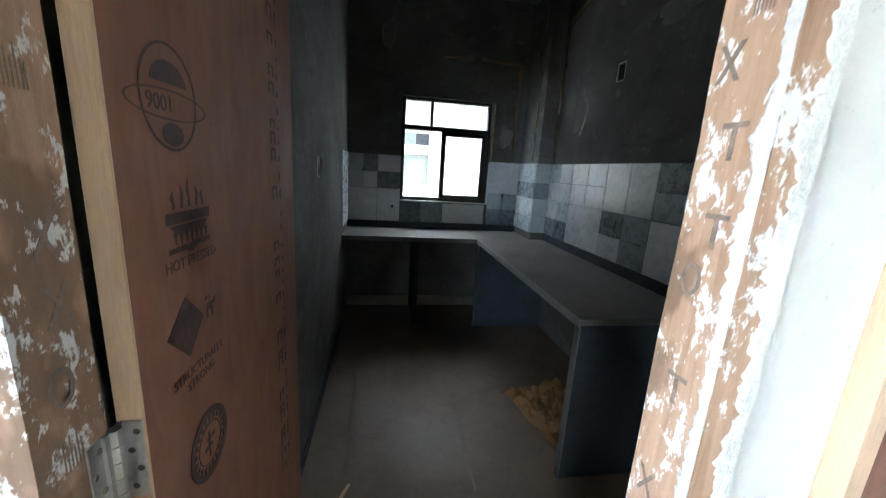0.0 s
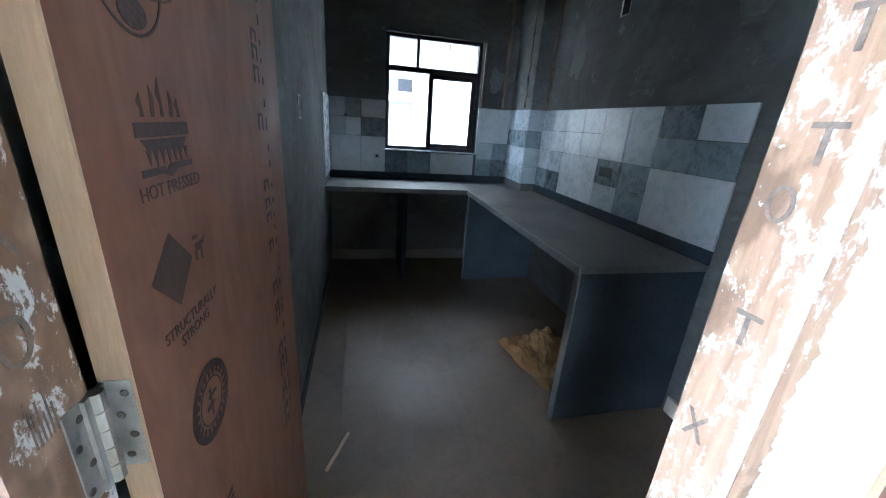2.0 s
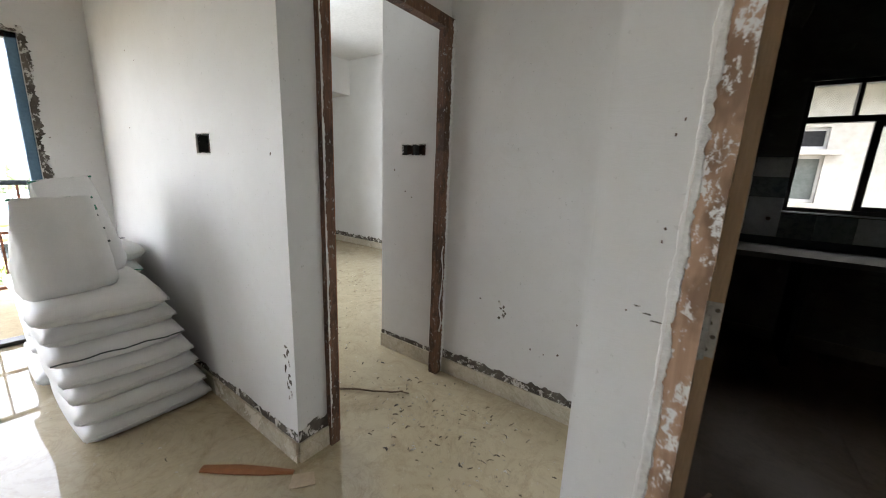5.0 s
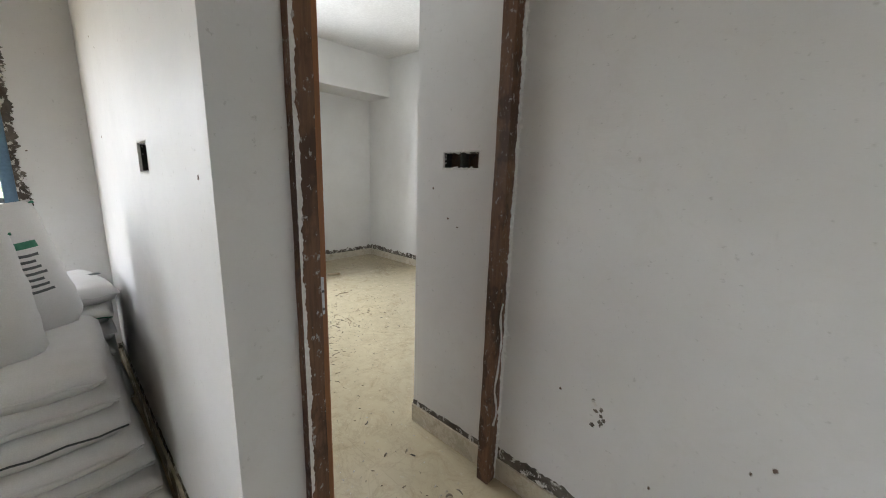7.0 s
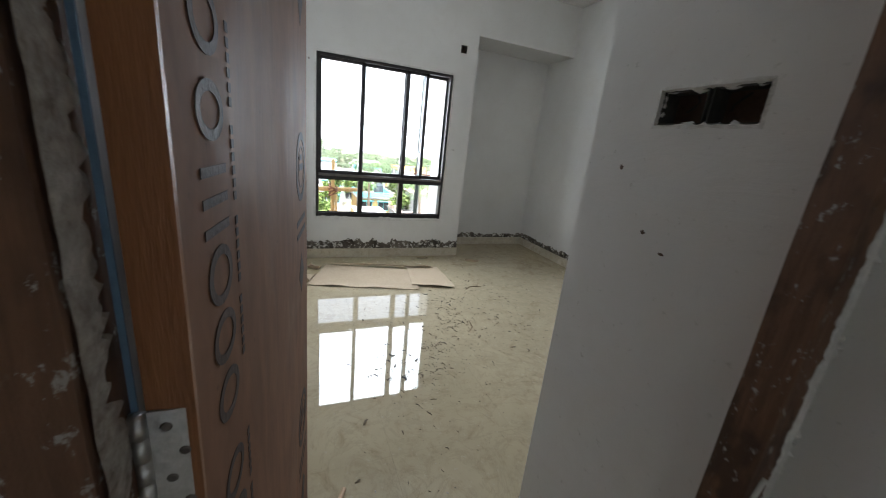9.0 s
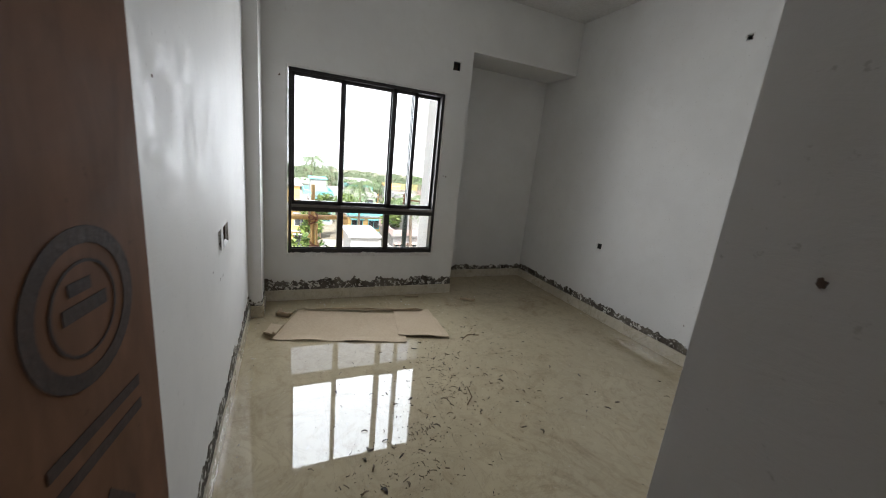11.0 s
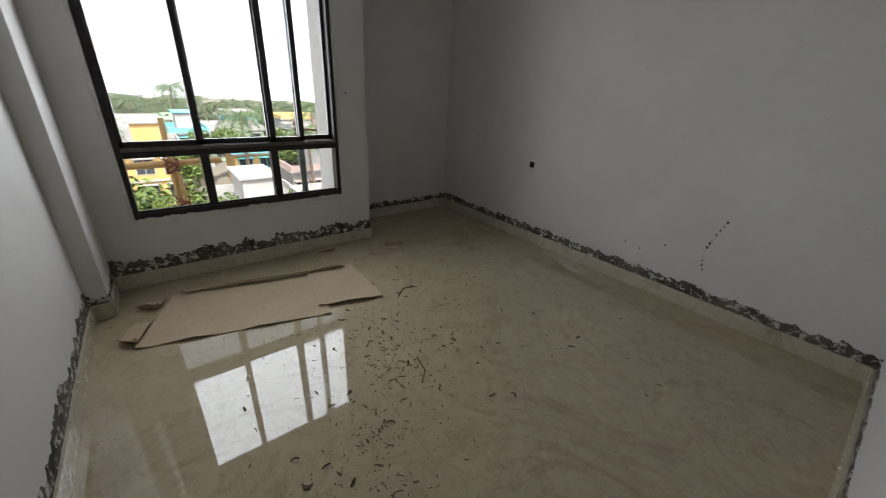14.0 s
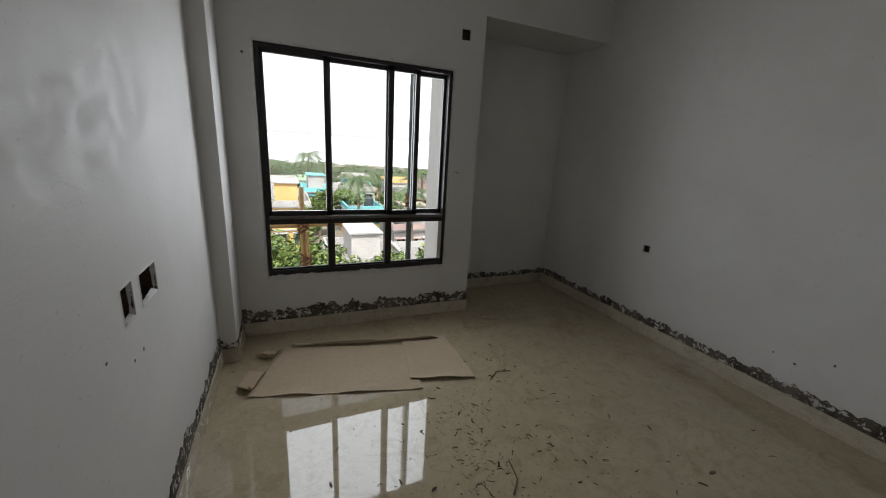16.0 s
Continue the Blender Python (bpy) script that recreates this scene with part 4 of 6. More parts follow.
for k, (a, b, xo) in enumerate(((y0 + 0.03, 2.775, 0.052), (2.745, 3.22, 0.025), (3.195, 3.44, 0.052), (3.405, y1 - 0.03, 0.0))):
    s = part("sash", boxed(wx0 + xo, wx0 + xo + 0.024, a, a + (0.022 if k in (0, 3) else 0.042), TR + 0.03, z1 - 0.032, bevel=0.002), BLACK_ALU, bw)
    part("sash_rail", boxed(wx0 + xo, wx0 + xo + 0.024, b - (0.022 if k == 3 else 0.036), b, TR + 0.03, z1 - 0.032, bevel=0.002), BLACK_ALU, s)
    part("sash_rail", boxed(wx0 + xo, wx0 + xo + 0.024, a, b, TR + 0.03, TR + 0.062, bevel=0.002), BLACK_ALU, s)
    part("sash_rail", boxed(wx0 + xo, wx0 + xo + 0.024, a, b, z1 - 0.062, z1 - 0.032, bevel=0.002), BLACK_ALU, s)
    g = pane(wx0 + xo + 0.010, wx0 + xo + 0.014, a + 0.02, b - 0.02, TR + 0.06, z1 - 0.06, s)
part("sash_latch", boxed(wx1 - 0.014, wx1 + 0.004, 3.196, 3.208, 1.43, 1.49, bevel=0.003), BLACK_ALU, bw)
# chipped plaster round the opening
for yy, d, sd in ((y0, -1, 41.0), (y1, 1, 42.0)):
    part("plaster_edge", ragged_v(BX0, yy, z0, z1 + 0.01, 0, d, (1, 0), 0.019, sd, 0.004, 0.009), PLASTER_EDGE, bw)
part("plaster_edge", ragged_strip((BX0, y0 - 0.01), (BX0, y1 + 0.015), (1, 0), z0 - 0.028, 0.028, 0.35, 0.008, 0.01, 43.0), PLASTER_EDGE, bw)
part("plaster_edge", ragged_strip((BX0, y0 - 0.01), (BX0, y1 + 0.01), (1, 0), z1 - 0.004, 0.014, 0.5, 0.004, 0.01, 44.0), PLASTER_EDGE, bw)

kw = tagged(thing("window_2", "", ""), "small dark-framed kitchen window with a transom light", "window", kind="structure")
x0, x1, z0, z1 = W_K
ky0, ky1 = KY1 + 0.03, KY1 + 0.10
for a, b in ((x0, x0 + 0.03), (x1 - 0.03, x1)):
    bar("window_frame", a, b, ky0, ky1, z0, z1, BLACK_ALU, kw)
bar("window_frame", x0 + 0.03, x1 - 0.03, ky0, ky1, z1 - 0.03, z1, BLACK_ALU, kw)
bar("window_frame", x0 + 0.03, x1 - 0.03, ky0, ky1, z0, z0 + 0.03, BLACK_ALU, kw)
bar("transom", x0 + 0.03, x1 - 0.03, ky0, ky1, 1.755, 1.80, BLACK_ALU, kw)
bar("mullion", 1.603, 1.628, ky0, ky1, 1.80, z1 - 0.03, BLACK_ALU, kw)
pane(x0 + 0.03, 1.603, ky0 + 0.03, ky0 + 0.034, 1.80, z1 - 0.03, kw)
pane(1.628, x1 - 0.03, ky0 + 0.03, ky0 + 0.034, 1.80, z1 - 0.03, kw)
s = bar("sash", 1.72, 1.765, ky0 + 0.005, ky0 + 0.03, z0 + 0.03, 1.755, BLACK_ALU, kw)
part("sash_rail", boxed(x1 - 0.075, x1 - 0.03, ky0 + 0.005, ky0 + 0.03, z0 + 0.03, 1.755, bevel=0.002), BLACK_ALU, s)
part("sash_rail", boxed(1.765, x1 - 0.075, ky0 + 0.005, ky0 + 0.03, z0 + 0.03, z0 + 0.065, bevel=0.002), BLACK_ALU, s)
part("sash_rail", boxed(1.765, x1 - 0.075, ky0 + 0.005, ky0 + 0.03, 1.715, 1.755, bevel=0.002), BLACK_ALU, s)
pane(1.765, x1 - 0.075, ky0 + 0.015, ky0 + 0.019, z0 + 0.065, 1.715, s)
part("window_sill", boxed(x0 - 0.01, x1 + 0.012, KY1 - 0.016, KY1 + 0.03, z0 - 0.012, z0 - 0.0005, bevel=0.002), TILE_W, kw, "white tile sill")
part("reveal_tile", boxed(x1 + 0.001, x1 + 0.016, KY1 - 0.016, KY1 - 0.0005, z0, 1.50, bevel=0.001), TILE_W, kw, "white tile edge strip")

# balcony door
bdoor = tagged(thing("balcony_door", "", ""), "open balcony door frame with dark rail and blue film", "door frame", kind="structure")
bar("door_jamb", LX0 - 0.10, LX0 - 0.02, 1.435, 1.488, 0.03, 2.05, BLUE_FILM, bdoor)
bar("door_jamb", LX0 - 0.10, LX0 - 0.02, -1.198, -1.15, 0.03, 2.05, BLUE_FILM, bdoor)
bar("door_head", LX0 - 0.10, LX0 - 0.02, -1.198, 1.488, 2.02, 2.058, BLACK_ALU, bdoor)
bar("door_sill", LX0 - 0.11, LX0 - 0.01, -1.198, 1.488, 0.001, 0.03, BLACK_ALU, bdoor)
part("plaster_edge", ragged_v(LX0, 1.49, 0.0, 2.1, 0, 1, (1, 0), 0.045, 51.0, 0.006), BAND, bdoor)
part("plaster_edge", ragged_strip((LX0, -1.2), (LX0, 1.52), (1, 0), 2.06, 0.03, 0.5, 0.005, 0.012, 52.0), BAND, bdoor)
tagged(part("balcony_floor", boxed(LX0 - 1.2, LX0 - 0.2, -1.6, 1.9, -0.2, -0.02), SKIRT), "pale tiled balcony floor", "floor", kind="structure")
tagged(part("balcony_slab", boxed(LX0 - 1.25, LX0 - 0.2, -1.6, 1.9, 2.6, 2.75), WHITE), "balcony slab overhead", "ceiling", kind="structure")
rail = thing("balcony_railing", "rust-red steel balcony railing with a dark handrail", "railing")
rx = LX0 - 1.12
part("handrail", tube(bmesh.new(), [(rx, -1.6, 1.06), (rx, 1.9, 1.06)], 0.022, 10), STONE_DARK, rail, smooth=True)
part("lower_rail", boxed(rx - 0.012, rx + 0.012, -1.6, 1.9, 0.14, 0.165), RUST, rail)
part("mid_rail", boxed(rx - 0.012, rx + 0.012, -1.6, 1.9, 0.62, 0.645), RUST, rail)
for k in range(24):
    yk = -1.55 + 0.15 * k
    part("baluster", boxed(rx - 0.008, rx + 0.008, yk - 0.008, yk + 0.008, 0.165 if k % 4 else -0.02, 0.62 if k % 2 else 1.04), RUST, rail)


# ---- kitchen ----
ctop = thing("counter_slab", "dusty grey stone counter, L-shaped, along two walls", "countertop")
bm = box(bmesh.new(), 2.018, KX1 - 0.002, 2.735, KY1 - 0.002, 0.78, 0.81, bevel=0.003)
part("slab", bm, STONE, ctop)
part("slab", boxed(KX0 + 0.002, 2.0175, 4.495, KY1 - 0.002, 0.78, 0.81, bevel=0.003), STONE, ctop)
part("edge_strip", boxed(2.010, 2.0177, 2.735, 4.495, 0.774, 0.813, bevel=0.002), STONE_EDGE, ctop, "paler polished stone edge")
part("edge_strip", boxed(KX0 + 0.002, 2.010, 4.487, 4.4947, 0.774, 0.813, bevel=0.002), STONE_EDGE, ctop, "paler polished stone edge")
part("upstand", boxed(KX1 - 0.016, KX1 - 0.002, 2.735, 4.574, 0.8105, 0.875, bevel=0.002), STONE_DARK, ctop)
part("upstand", boxed(KX0 + 0.002, 2.531, KY1 - 0.016, KY1 - 0.002, 0.8105, 0.875, bevel=0.002), STONE_DARK, ctop)
for lab, dims in (("dark blue-grey stone panel carrying the counter's end", (2.028, KX1 - 0.002, 2.742, 2.777, 0.001, 0.7795)), ("dark blue-grey stone panel under the counter", (2.028, KX1 - 0.002, 4.455, 4.49, 0.001, 0.7795)),
                  ("dark stone panel under the back counter", (1.46, 1.50, 4.51, KY1 - 0.016, 0.001, 0.7795))):
    cp = thing("counter_panel", lab, "counter support", "counter supports")
    part("panel", boxed(*dims, bevel=0.003), STONE_DARK, cp)
    if dims[1] > 2:
        part("panel_edge", boxed(2.020, 2.0278, dims[2] - 0.002, dims[3] + 0.002, 0.001, 0.774, bevel=0.002), STONE, cp, "paler polished stone edge")

# wall tiles: each a white, grey or patched tile
tw_r = tagged(thing("tiling_right", "", ""), "white and grey patterned kitchen wall tiling", "wall tiling", kind="structure")
tw_b = tagged(thing("tiling_back", "", ""), "white and grey patterned kitchen wall tiling under the window", "wall tiling", kind="structure")


def wall_tile(parent, axis, u0, u1, z0, z1, face, mats, sub, out):
    """One tile of sub (columns, rows) patches."""
    cols, rows = sub
    g = 0.0015
    for i in range(cols):
        for j in range(rows):
            a, b = u0 + (u1 - u0) * i / cols, u0 + (u1 - u0) * (i + 1) / cols
            c, d = z0 + (z1 - z0) * j / rows, z0 + (z1 - z0) * (j + 1) / rows
            e0, e1 = (face - 0.012, face - 0.0005)
            dims = (e0, e1, a + g, b - g, c + g, d - g) if axis == "y" else (a + g, b - g, e0, e1, c + g, d - g)
            part("tile", boxed(*dims, bevel=0.0012), mats[(i + j * cols) % len(mats)], parent)


W, L, M, D = TILE_W, TILE_L, TILE_M, TILE_D
TY = (2.735, 3.225, 3.70, 4.17, 4.574)
Z0, Z1, Z2 = 0.876, 1.190, 1.505
for k, (mats, sub) in enumerate((((W,), (1, 1)), ((M, L, M, D), (2, 2)), ((W, W, W, W), (1, 1)), ((D, M, L, W), (2, 2)))):
    wall_tile(tw_r, "y", TY[k], TY[k + 1], Z0, Z1, KX1, mats, sub, -1)
for k, (mats, sub) in enumerate((((M, M, W, D), (2, 2)), ((L, W), (2, 1)), ((W, W, W, W), (2, 2)), ((W, W, W, L), (2, 2)))):
    wall_tile(tw_r, "y", TY[k], TY[k + 1], Z1, Z2, KX1, mats, sub, -1)
TX = (KX0 + 0.012, 1.116, 1.334)
for a, b, c, d, mats, sub in ((TX[0], TX[1], Z1, Z2, (L, W, L, M), (2, 2)), (TX[1], 1.334, Z1, Z2, (D, W, M, W), (1, 2)), (TX[0], TX[1], Z0, Z1, (W,), (1, 1)), (TX[1], 1.334, Z0, Z1, (W,), (1, 1)),
                              (1.334, 1.54, Z0, 1.07, (D,), (1, 1)), (1.54, 1.76, Z0, 1.07, (M,), (1, 1)), (1.76, 2.19, Z0, 1.07, (W,), (1, 1)), (2.215, 2.530, Z0, Z1, (M, D, L, M), (2, 2)), (2.215, 2.530, Z1, Z2, (W,), (1, 1))):
    wall_tile(tw_b, "x", a, b, c, d, KY1, mats, sub, -1)
for c, d, m_ in ((Z0, 1.02, L), (1.02, Z1, W), (Z1, 1.33, M), (1.33, Z2, L)):
    part("tile", boxed(2.520, 2.5315, 4.580, KY1 - 0.013, c + 0.0015, d - 0.0015, bevel=0.001), m_, tw_b)
    part("tile", boxed(2.520, KX1 - 0.013, 4.563, 4.5745, c + 0.0015, d - 0.0015, bevel=0.001), m_ if m_ is not W else L, tw_b)
part("tile", boxed(KX0 + 0.0005, KX0 + 0.012, 4.497, KY1 - 0.013, Z0, Z2, bevel=0.001), W, tw_b)
bm = bmesh.new()
tube(bm, [(1.262, KY1 - 0.03, 1.02), (1.262, KY1 - 0.011, 1.02)], 0.014, 12)
part("pipe_stub", bm, HOLE, tw_b, "dark capped pipe end", smooth=True)
bm = bmesh.new()
tube(bm, [(0.985, KY1 - 0.03, 1.36), (0.985, KY1 - 0.011, 1.36)], 0.011, 12)
part("pipe_stub", bm, HOLE, tw_b, "dark capped pipe end", smooth=True)
back = thing("tile_socket", "dark socket cut-out in the kitchen tiling", "socket box")
part("plate", boxed(KX1 - 0.0135, KX1 - 0.0122, 3.53, 3.66, 1.085, 1.145), BOXMETAL, back)


# conduits and mortar patches on the raw walls
def conduit(pts, r=0.018, lab="mortar-smeared conduit pipe on the bare kitchen wall"):
    c = thing("conduit", lab, "conduit", "kitchen conduits")
    q = [Vector(p) for p in pts]
    fine = []
    for a, b in zip(q, q[1:]):
        n = max(2, int((b - a).length / 0.08))
        for k in range(n):
            p = a.lerp(b, k / n)
            w = noise.noise_vector(p * 9) * 0.004
            fine.append(p + w)
    fine.append(q[-1])
    part("pipe", tube(bmesh.new(), fine, [r * (1 + 0.35 * noise.noise(p * 12)) for p in fine], 8), CONDUIT, c, smooth=True)


conduit([(KX1 - 0.006, 4.55, 1.51), (KX1 - 0.006, 4.55, 2.62), (KX1 - 0.006, 4.3, 2.70), (KX1 - 0.006, 3.7, 2.82)])
conduit([(2.44, KY1 - 0.004, 1.52), (2.44, KY1 - 0.004, 2.40), (2.05, KY1 - 0.004, 2.43)])
conduit([(2.527, 4.70, 1.52), (2.527, 4.70, 2.9)], 0.008)
conduit([(2.0, KY1 - 0.004, 2.44), (1.72, KY1 - 0.004, 2.41)], 0.008)


def patch(bm_at, axis, face, u, z, w, h, out, seed):
    bm = bmesh.new()
    n = 22
    ring_v = []
    for k in range(n):
        a = 2 * math.pi * k / n
        r = 1 + 0.55 * noise.noise(Vector((math.cos(a) * 1.7 + seed, math.sin(a) * 1.7, seed)))
        uu, zz = u + math.cos(a) * w * r, z + math.sin(a) * h * r
        ring_v.append(bm.verts.new((uu, face, zz) if axis == "x" else (face, uu, zz)))
    d = Vector((0, out * 0.004, 0)) if axis == "x" else Vector((out * 0.004, 0, 0))
    top = [bm.verts.new(v.co * 1 + d) for v in ring_v]
    for v, o in zip(top, ring_v):
        c = Vector((u, face, z)) if axis == "x" else Vector((face, u, z))
        v.co = c + (o.co - c) * 0.85 + d
    for k in range(n):
        bm.faces.new([ring_v[k], ring_v[(k + 1) % n], top[(k + 1) % n], top[k]])
    bm.faces.new(top)
    bmesh.ops.recalc_face_normals(bm, faces=bm.faces)
    return bm


for k, (axis, face, u, z, w, h, out) in enumerate((("y", KX1, 4.2, 1.9, 0.10, 0.16, -1), ("y", KX1, 3.3, 2.3, 0.22, 0.05, -1), ("y", KX1, 2.9, 1.95, 0.09, 0.13, -1), ("x", KY1, 1.2, 2.55, 0.06, 0.13, -1),
                                                    ("x", KY1, 1.9, 2.42, 0.09, 0.03, -1), ("y", KX1, 2.35, 0.45, 0.05, 0.03, -1), ("x", KY1, 2.35, 1.75, 0.07, 0.10, -1))):
    tagged(part("mortar_patch", patch(None, axis, face, u, z, w, h, out, k * 3.7), CONDUIT if k in (4, 5) else PATCHED), "paler trowelled mortar patch on bare wall", "wall patch", kind="structure")
tagged(part("wall_bulge", boxed(2.215, 2.23, KY1 - 0.02, KY1 - 0.0005, 1.50, 2.05, bevel=0.004), CONDUIT), "rough mortar edge beside the kitchen window", "wall patch", kind="structure")


# ---- sacks in the living room ----
def sack_mesh(length, width, height, seed, stand=False):
    """A filled woven sack: a pillow with soft corners, flat stitched ends and creases."""
    bm = bmesh.new()
    nu, nv = 30, 20
    lay = {}
    for side in (1, -1):
        for i in range(nu + 1):
            for j in range(nv + 1):
                u, v = -1 + 2 * i / nu, -1 + 2 * j / nv
                edge = i in (0, nu) or j in (0, nv)
                if edge and side == -1:
                    lay[side, i, j] = lay[1, i, j]
                    continue
                full = (max(0, 1 - abs(u) ** 7) ** 0.45) * (max(0, 1 - abs(v) ** 6) ** 0.45)
                x = u * length / 2 * (1 - 0.03 * v * v * (1 - full))
                y = v * width / 2 * (1 - 0.04 * u * u)
                p = Vector((x * 5 + seed, y * 5, side * 2.0))
                wr = 0.15 * noise.noise(p) + 0.09 * noise.noise(p * 3.1) + 0.04 * noise.noise(p * 8)
                z = side * height / 2 * full * (1 + wr)
                if not edge:
                    x += 0.006 * noise.noise(p * 1.7)
                    y += 0.006 * noise.noise(p * 2.1 + Vector((9, 0, 0)))
                lay[side, i, j] = bm.verts.new((x, y, z))
    for side in (1, -1):
        for i in range(nu):
            for j in range(nv):
                q = [lay[side, i, j], lay[side, i + 1, j], lay[side, i + 1, j + 1], lay[side, i, j + 1]]
                bm.faces.new(q if side == 1 else q[::-1])
    bmesh.ops.recalc_face_normals(bm, faces=bm.faces)
    return bm


def sack(label, at, rz, size=(0.72, 0.54, 0.105), seed=0.0, seam=True, tilt=(0, 0), print_mat=None):
    s = thing("cement_sack", label, "sack", "stacked sacks")
    s.matrix_world = pose(*at, tilt[0], tilt[1], rz)
    part("bag", sack_mesh(*size, seed), SACK, s, smooth=True)
    L, W_, H_ = size
    if seam:
        for sx in (-1, 1):
            bm = bmesh.new()
            pts = [(sx * (L / 2 + 0.003), -W_ / 2 * 0.94 + W_ * 0.94 * k / 12, 0.004 * math.sin(k * 1.7 + seed)) for k in range(13)]
            tube(bm, pts, 0.0035, 6)
            part("stitched_seam", bm, SACK_GREEN if print_mat else SACK_GREY if int(seed) == 6 else SACK, s, "folded stitched end")
    return s


SL = "full white woven plastic sack in a stack"
random.seed(21)
z = 0.0
for k in range(7):
    h = 0.094
    sack(SL, (-1.575 + random.uniform(-0.02, 0.02) - 0.014 * k, 1.53 - 0.014 * k, z + h * 0.5), random.uniform(-2.5, 2.5), (0.74, 0.55 - 0.008 * k, h * 1.24), 1.7 * k)
    z += h
TOPZ = z
z = 0.0
for k in range(7):
    sack(SL, (-2.37 + random.uniform(-0.02, 0.02), 1.50 + random.uniform(-0.02, 0.02), z + 0.047), random.uniform(-3, 3), (0.74, 0.55, 0.117), 20 + 2.3 * k, print_mat=SACK_GREEN if k == 6 else None)
    z += 0.094
def standing_bag(height, wide, deep, seed, a0=0.0, a1=2 * math.pi, z0=0.0, z1=1.0, off=0.0):
    """An upright filled bag: rounded square below, drawn in to a flat stitched mouth above; a range gives a printed patch."""
    bm = bmesh.new()
    na, nz = 48, 26
    grid = []
    for i in range(nz + 1):
        f = z0 + (z1 - z0) * i / nz
        row = []
        for q in range(na + 1):
            a = a0 + (a1 - a0) * q / na
            c, s_ = math.cos(a), math.sin(a)
            r = (abs(c) ** 3.2 + abs(s_) ** 3.2) ** (-1 / 3.2)
            belly = min(1, 0.86 + 1.6 * f) * (1 - 0.10 * f * f)
            pinch = 1 - 0.93 * max(0, (f - 0.25) / 0.75) ** 1.5
            p = Vector((c * 3 + seed, s_ * 3, f * 4))
            wr = 1 + 0.05 * noise.noise(p) + 0.03 * noise.noise(p * 2.7) + 0.05 * f * noise.noise(Vector((c * 9, s_ * 9, f * 2 + seed)))
            row.append(bm.verts.new((c * r * deep / 2 * belly * pinch * wr + c * off, s_ * r * wide / 2 * belly * (1 - 0.12 * f) * wr + s_ * off, f * height * (1 + 0.015 * noise.noise(Vector((s_ * 2, seed, c)))))))
        grid.append(row)
    for r0, r1 in zip(grid, grid[1:]):
        for q in range(na):
            bm.faces.new([r0[q], r0[q + 1], r1[q + 1], r1[q]])
    if a1 - a0 > 6:
        bmesh.ops.remove_doubles(bm, verts=bm.verts, dist=1e-5)
        bm.faces.new([e for e in grid[0][:-1] if e.is_valid][::-1])
    return bm


def standing_sack(label, at, rz, size, seed, lean=(0, 0), printed=False):
    t = thing("cement_sack", label, "sack", "stacked sacks")
    t.matrix_world = pose(*at, lean[0], lean[1], rz)
    part("bag", standing_bag(*size, seed), SACK, t, smooth=True)
    part("stitched_seam", tube(bmesh.new(), [(0, size[1] * (-0.42 + 0.084 * k), size[0] * 0.985 + 0.003 * math.sin(k * 1.9)) for k in range(11)], 0.006, 6), SACK_GREEN, t, "green stitched mouth")
    if printed:
        for f in range(7):
            part("printed_line", standing_bag(*size, seed, -0.42, 0.42 - 0.05 * (f % 3), 0.34 + 0.045 * f, 0.36 + 0.045 * f, 0.003), SACK_GREY, t, "row of small dark unreadable print")
        part("printed_band", standing_bag(*size, seed, -0.45, 0.5, 0.67, 0.72, 0.003), SACK_GREEN, t, "green printed band")
    return t


standing_sack("full white woven sack standing upright on the stack", (-1.58, 1.365, TOPZ - 0.008), 12, (0.46, 0.35, 0.25), 33.0, (0, -3))
standing_sack("white woven sack with green and black print, leaning", (-1.90, 1.49, TOPZ - 0.008), 25, (0.54, 0.33, 0.25), 37.0, (6, 0), True)
top3 = sack("white woven sack with a dark printed band on the stack", (-2.26, 1.56, TOPZ + 0.055), 10, (0.5, 0.42, 0.12), 39.0)
part("printed_band", boxed(-0.02, 0.02, -0.19, 0.19, 0.060, 0.0615), SACK_GREY, top3, "dark printed band")


# ---- yellow sack under the kitchen counter ----
def crumpled(name, at, size, mat, label, category, seed, rz=0):
    t = thing(name, label, category, at=at, rz=rz)
    bm = bmesh.new()
    bmesh.ops.create_grid(bm, x_segments=26, y_segments=22, size=0.5)
    for v in bm.verts:
        x, y = v.co.x, v.co.y
        p = Vector((x * 4 + seed, y * 4, seed))
        fold = abs(noise.noise(p)) * 0.7 + abs(noise.noise(p * 2.3)) * 0.45
        edge = 1 - max(abs(x), abs(y)) * 2
        v.co = Vector((x * size[0] * (1 + 0.25 * noise.noise(p * 0.9)), y * size[1] * (1 + 0.25 * noise.noise(p * 0.8 + Vector((4, 4, 0)))), 0.004 + size[2] * fold * min(1, edge * 5 + 0.08)))
    ext = bmesh.ops.extrude_face_region(bm, geom=list(bm.faces))
    for v in (g for g in ext["geom"] if isinstance(g, bmesh.types.BMVert)):
        v.co.z += 0.003
    bmesh.ops.recalc_face_normals(bm, faces=bm.faces)
    part("cloth", bm, mat, t)
    return t


crumpled("empty_sack", (2.24, 3.24, 0.0), (0.42, 0.50, 0.17), SACK_YELLOW, "crumpled dirty yellow sack under the counter", "sack", 3.0, 20)


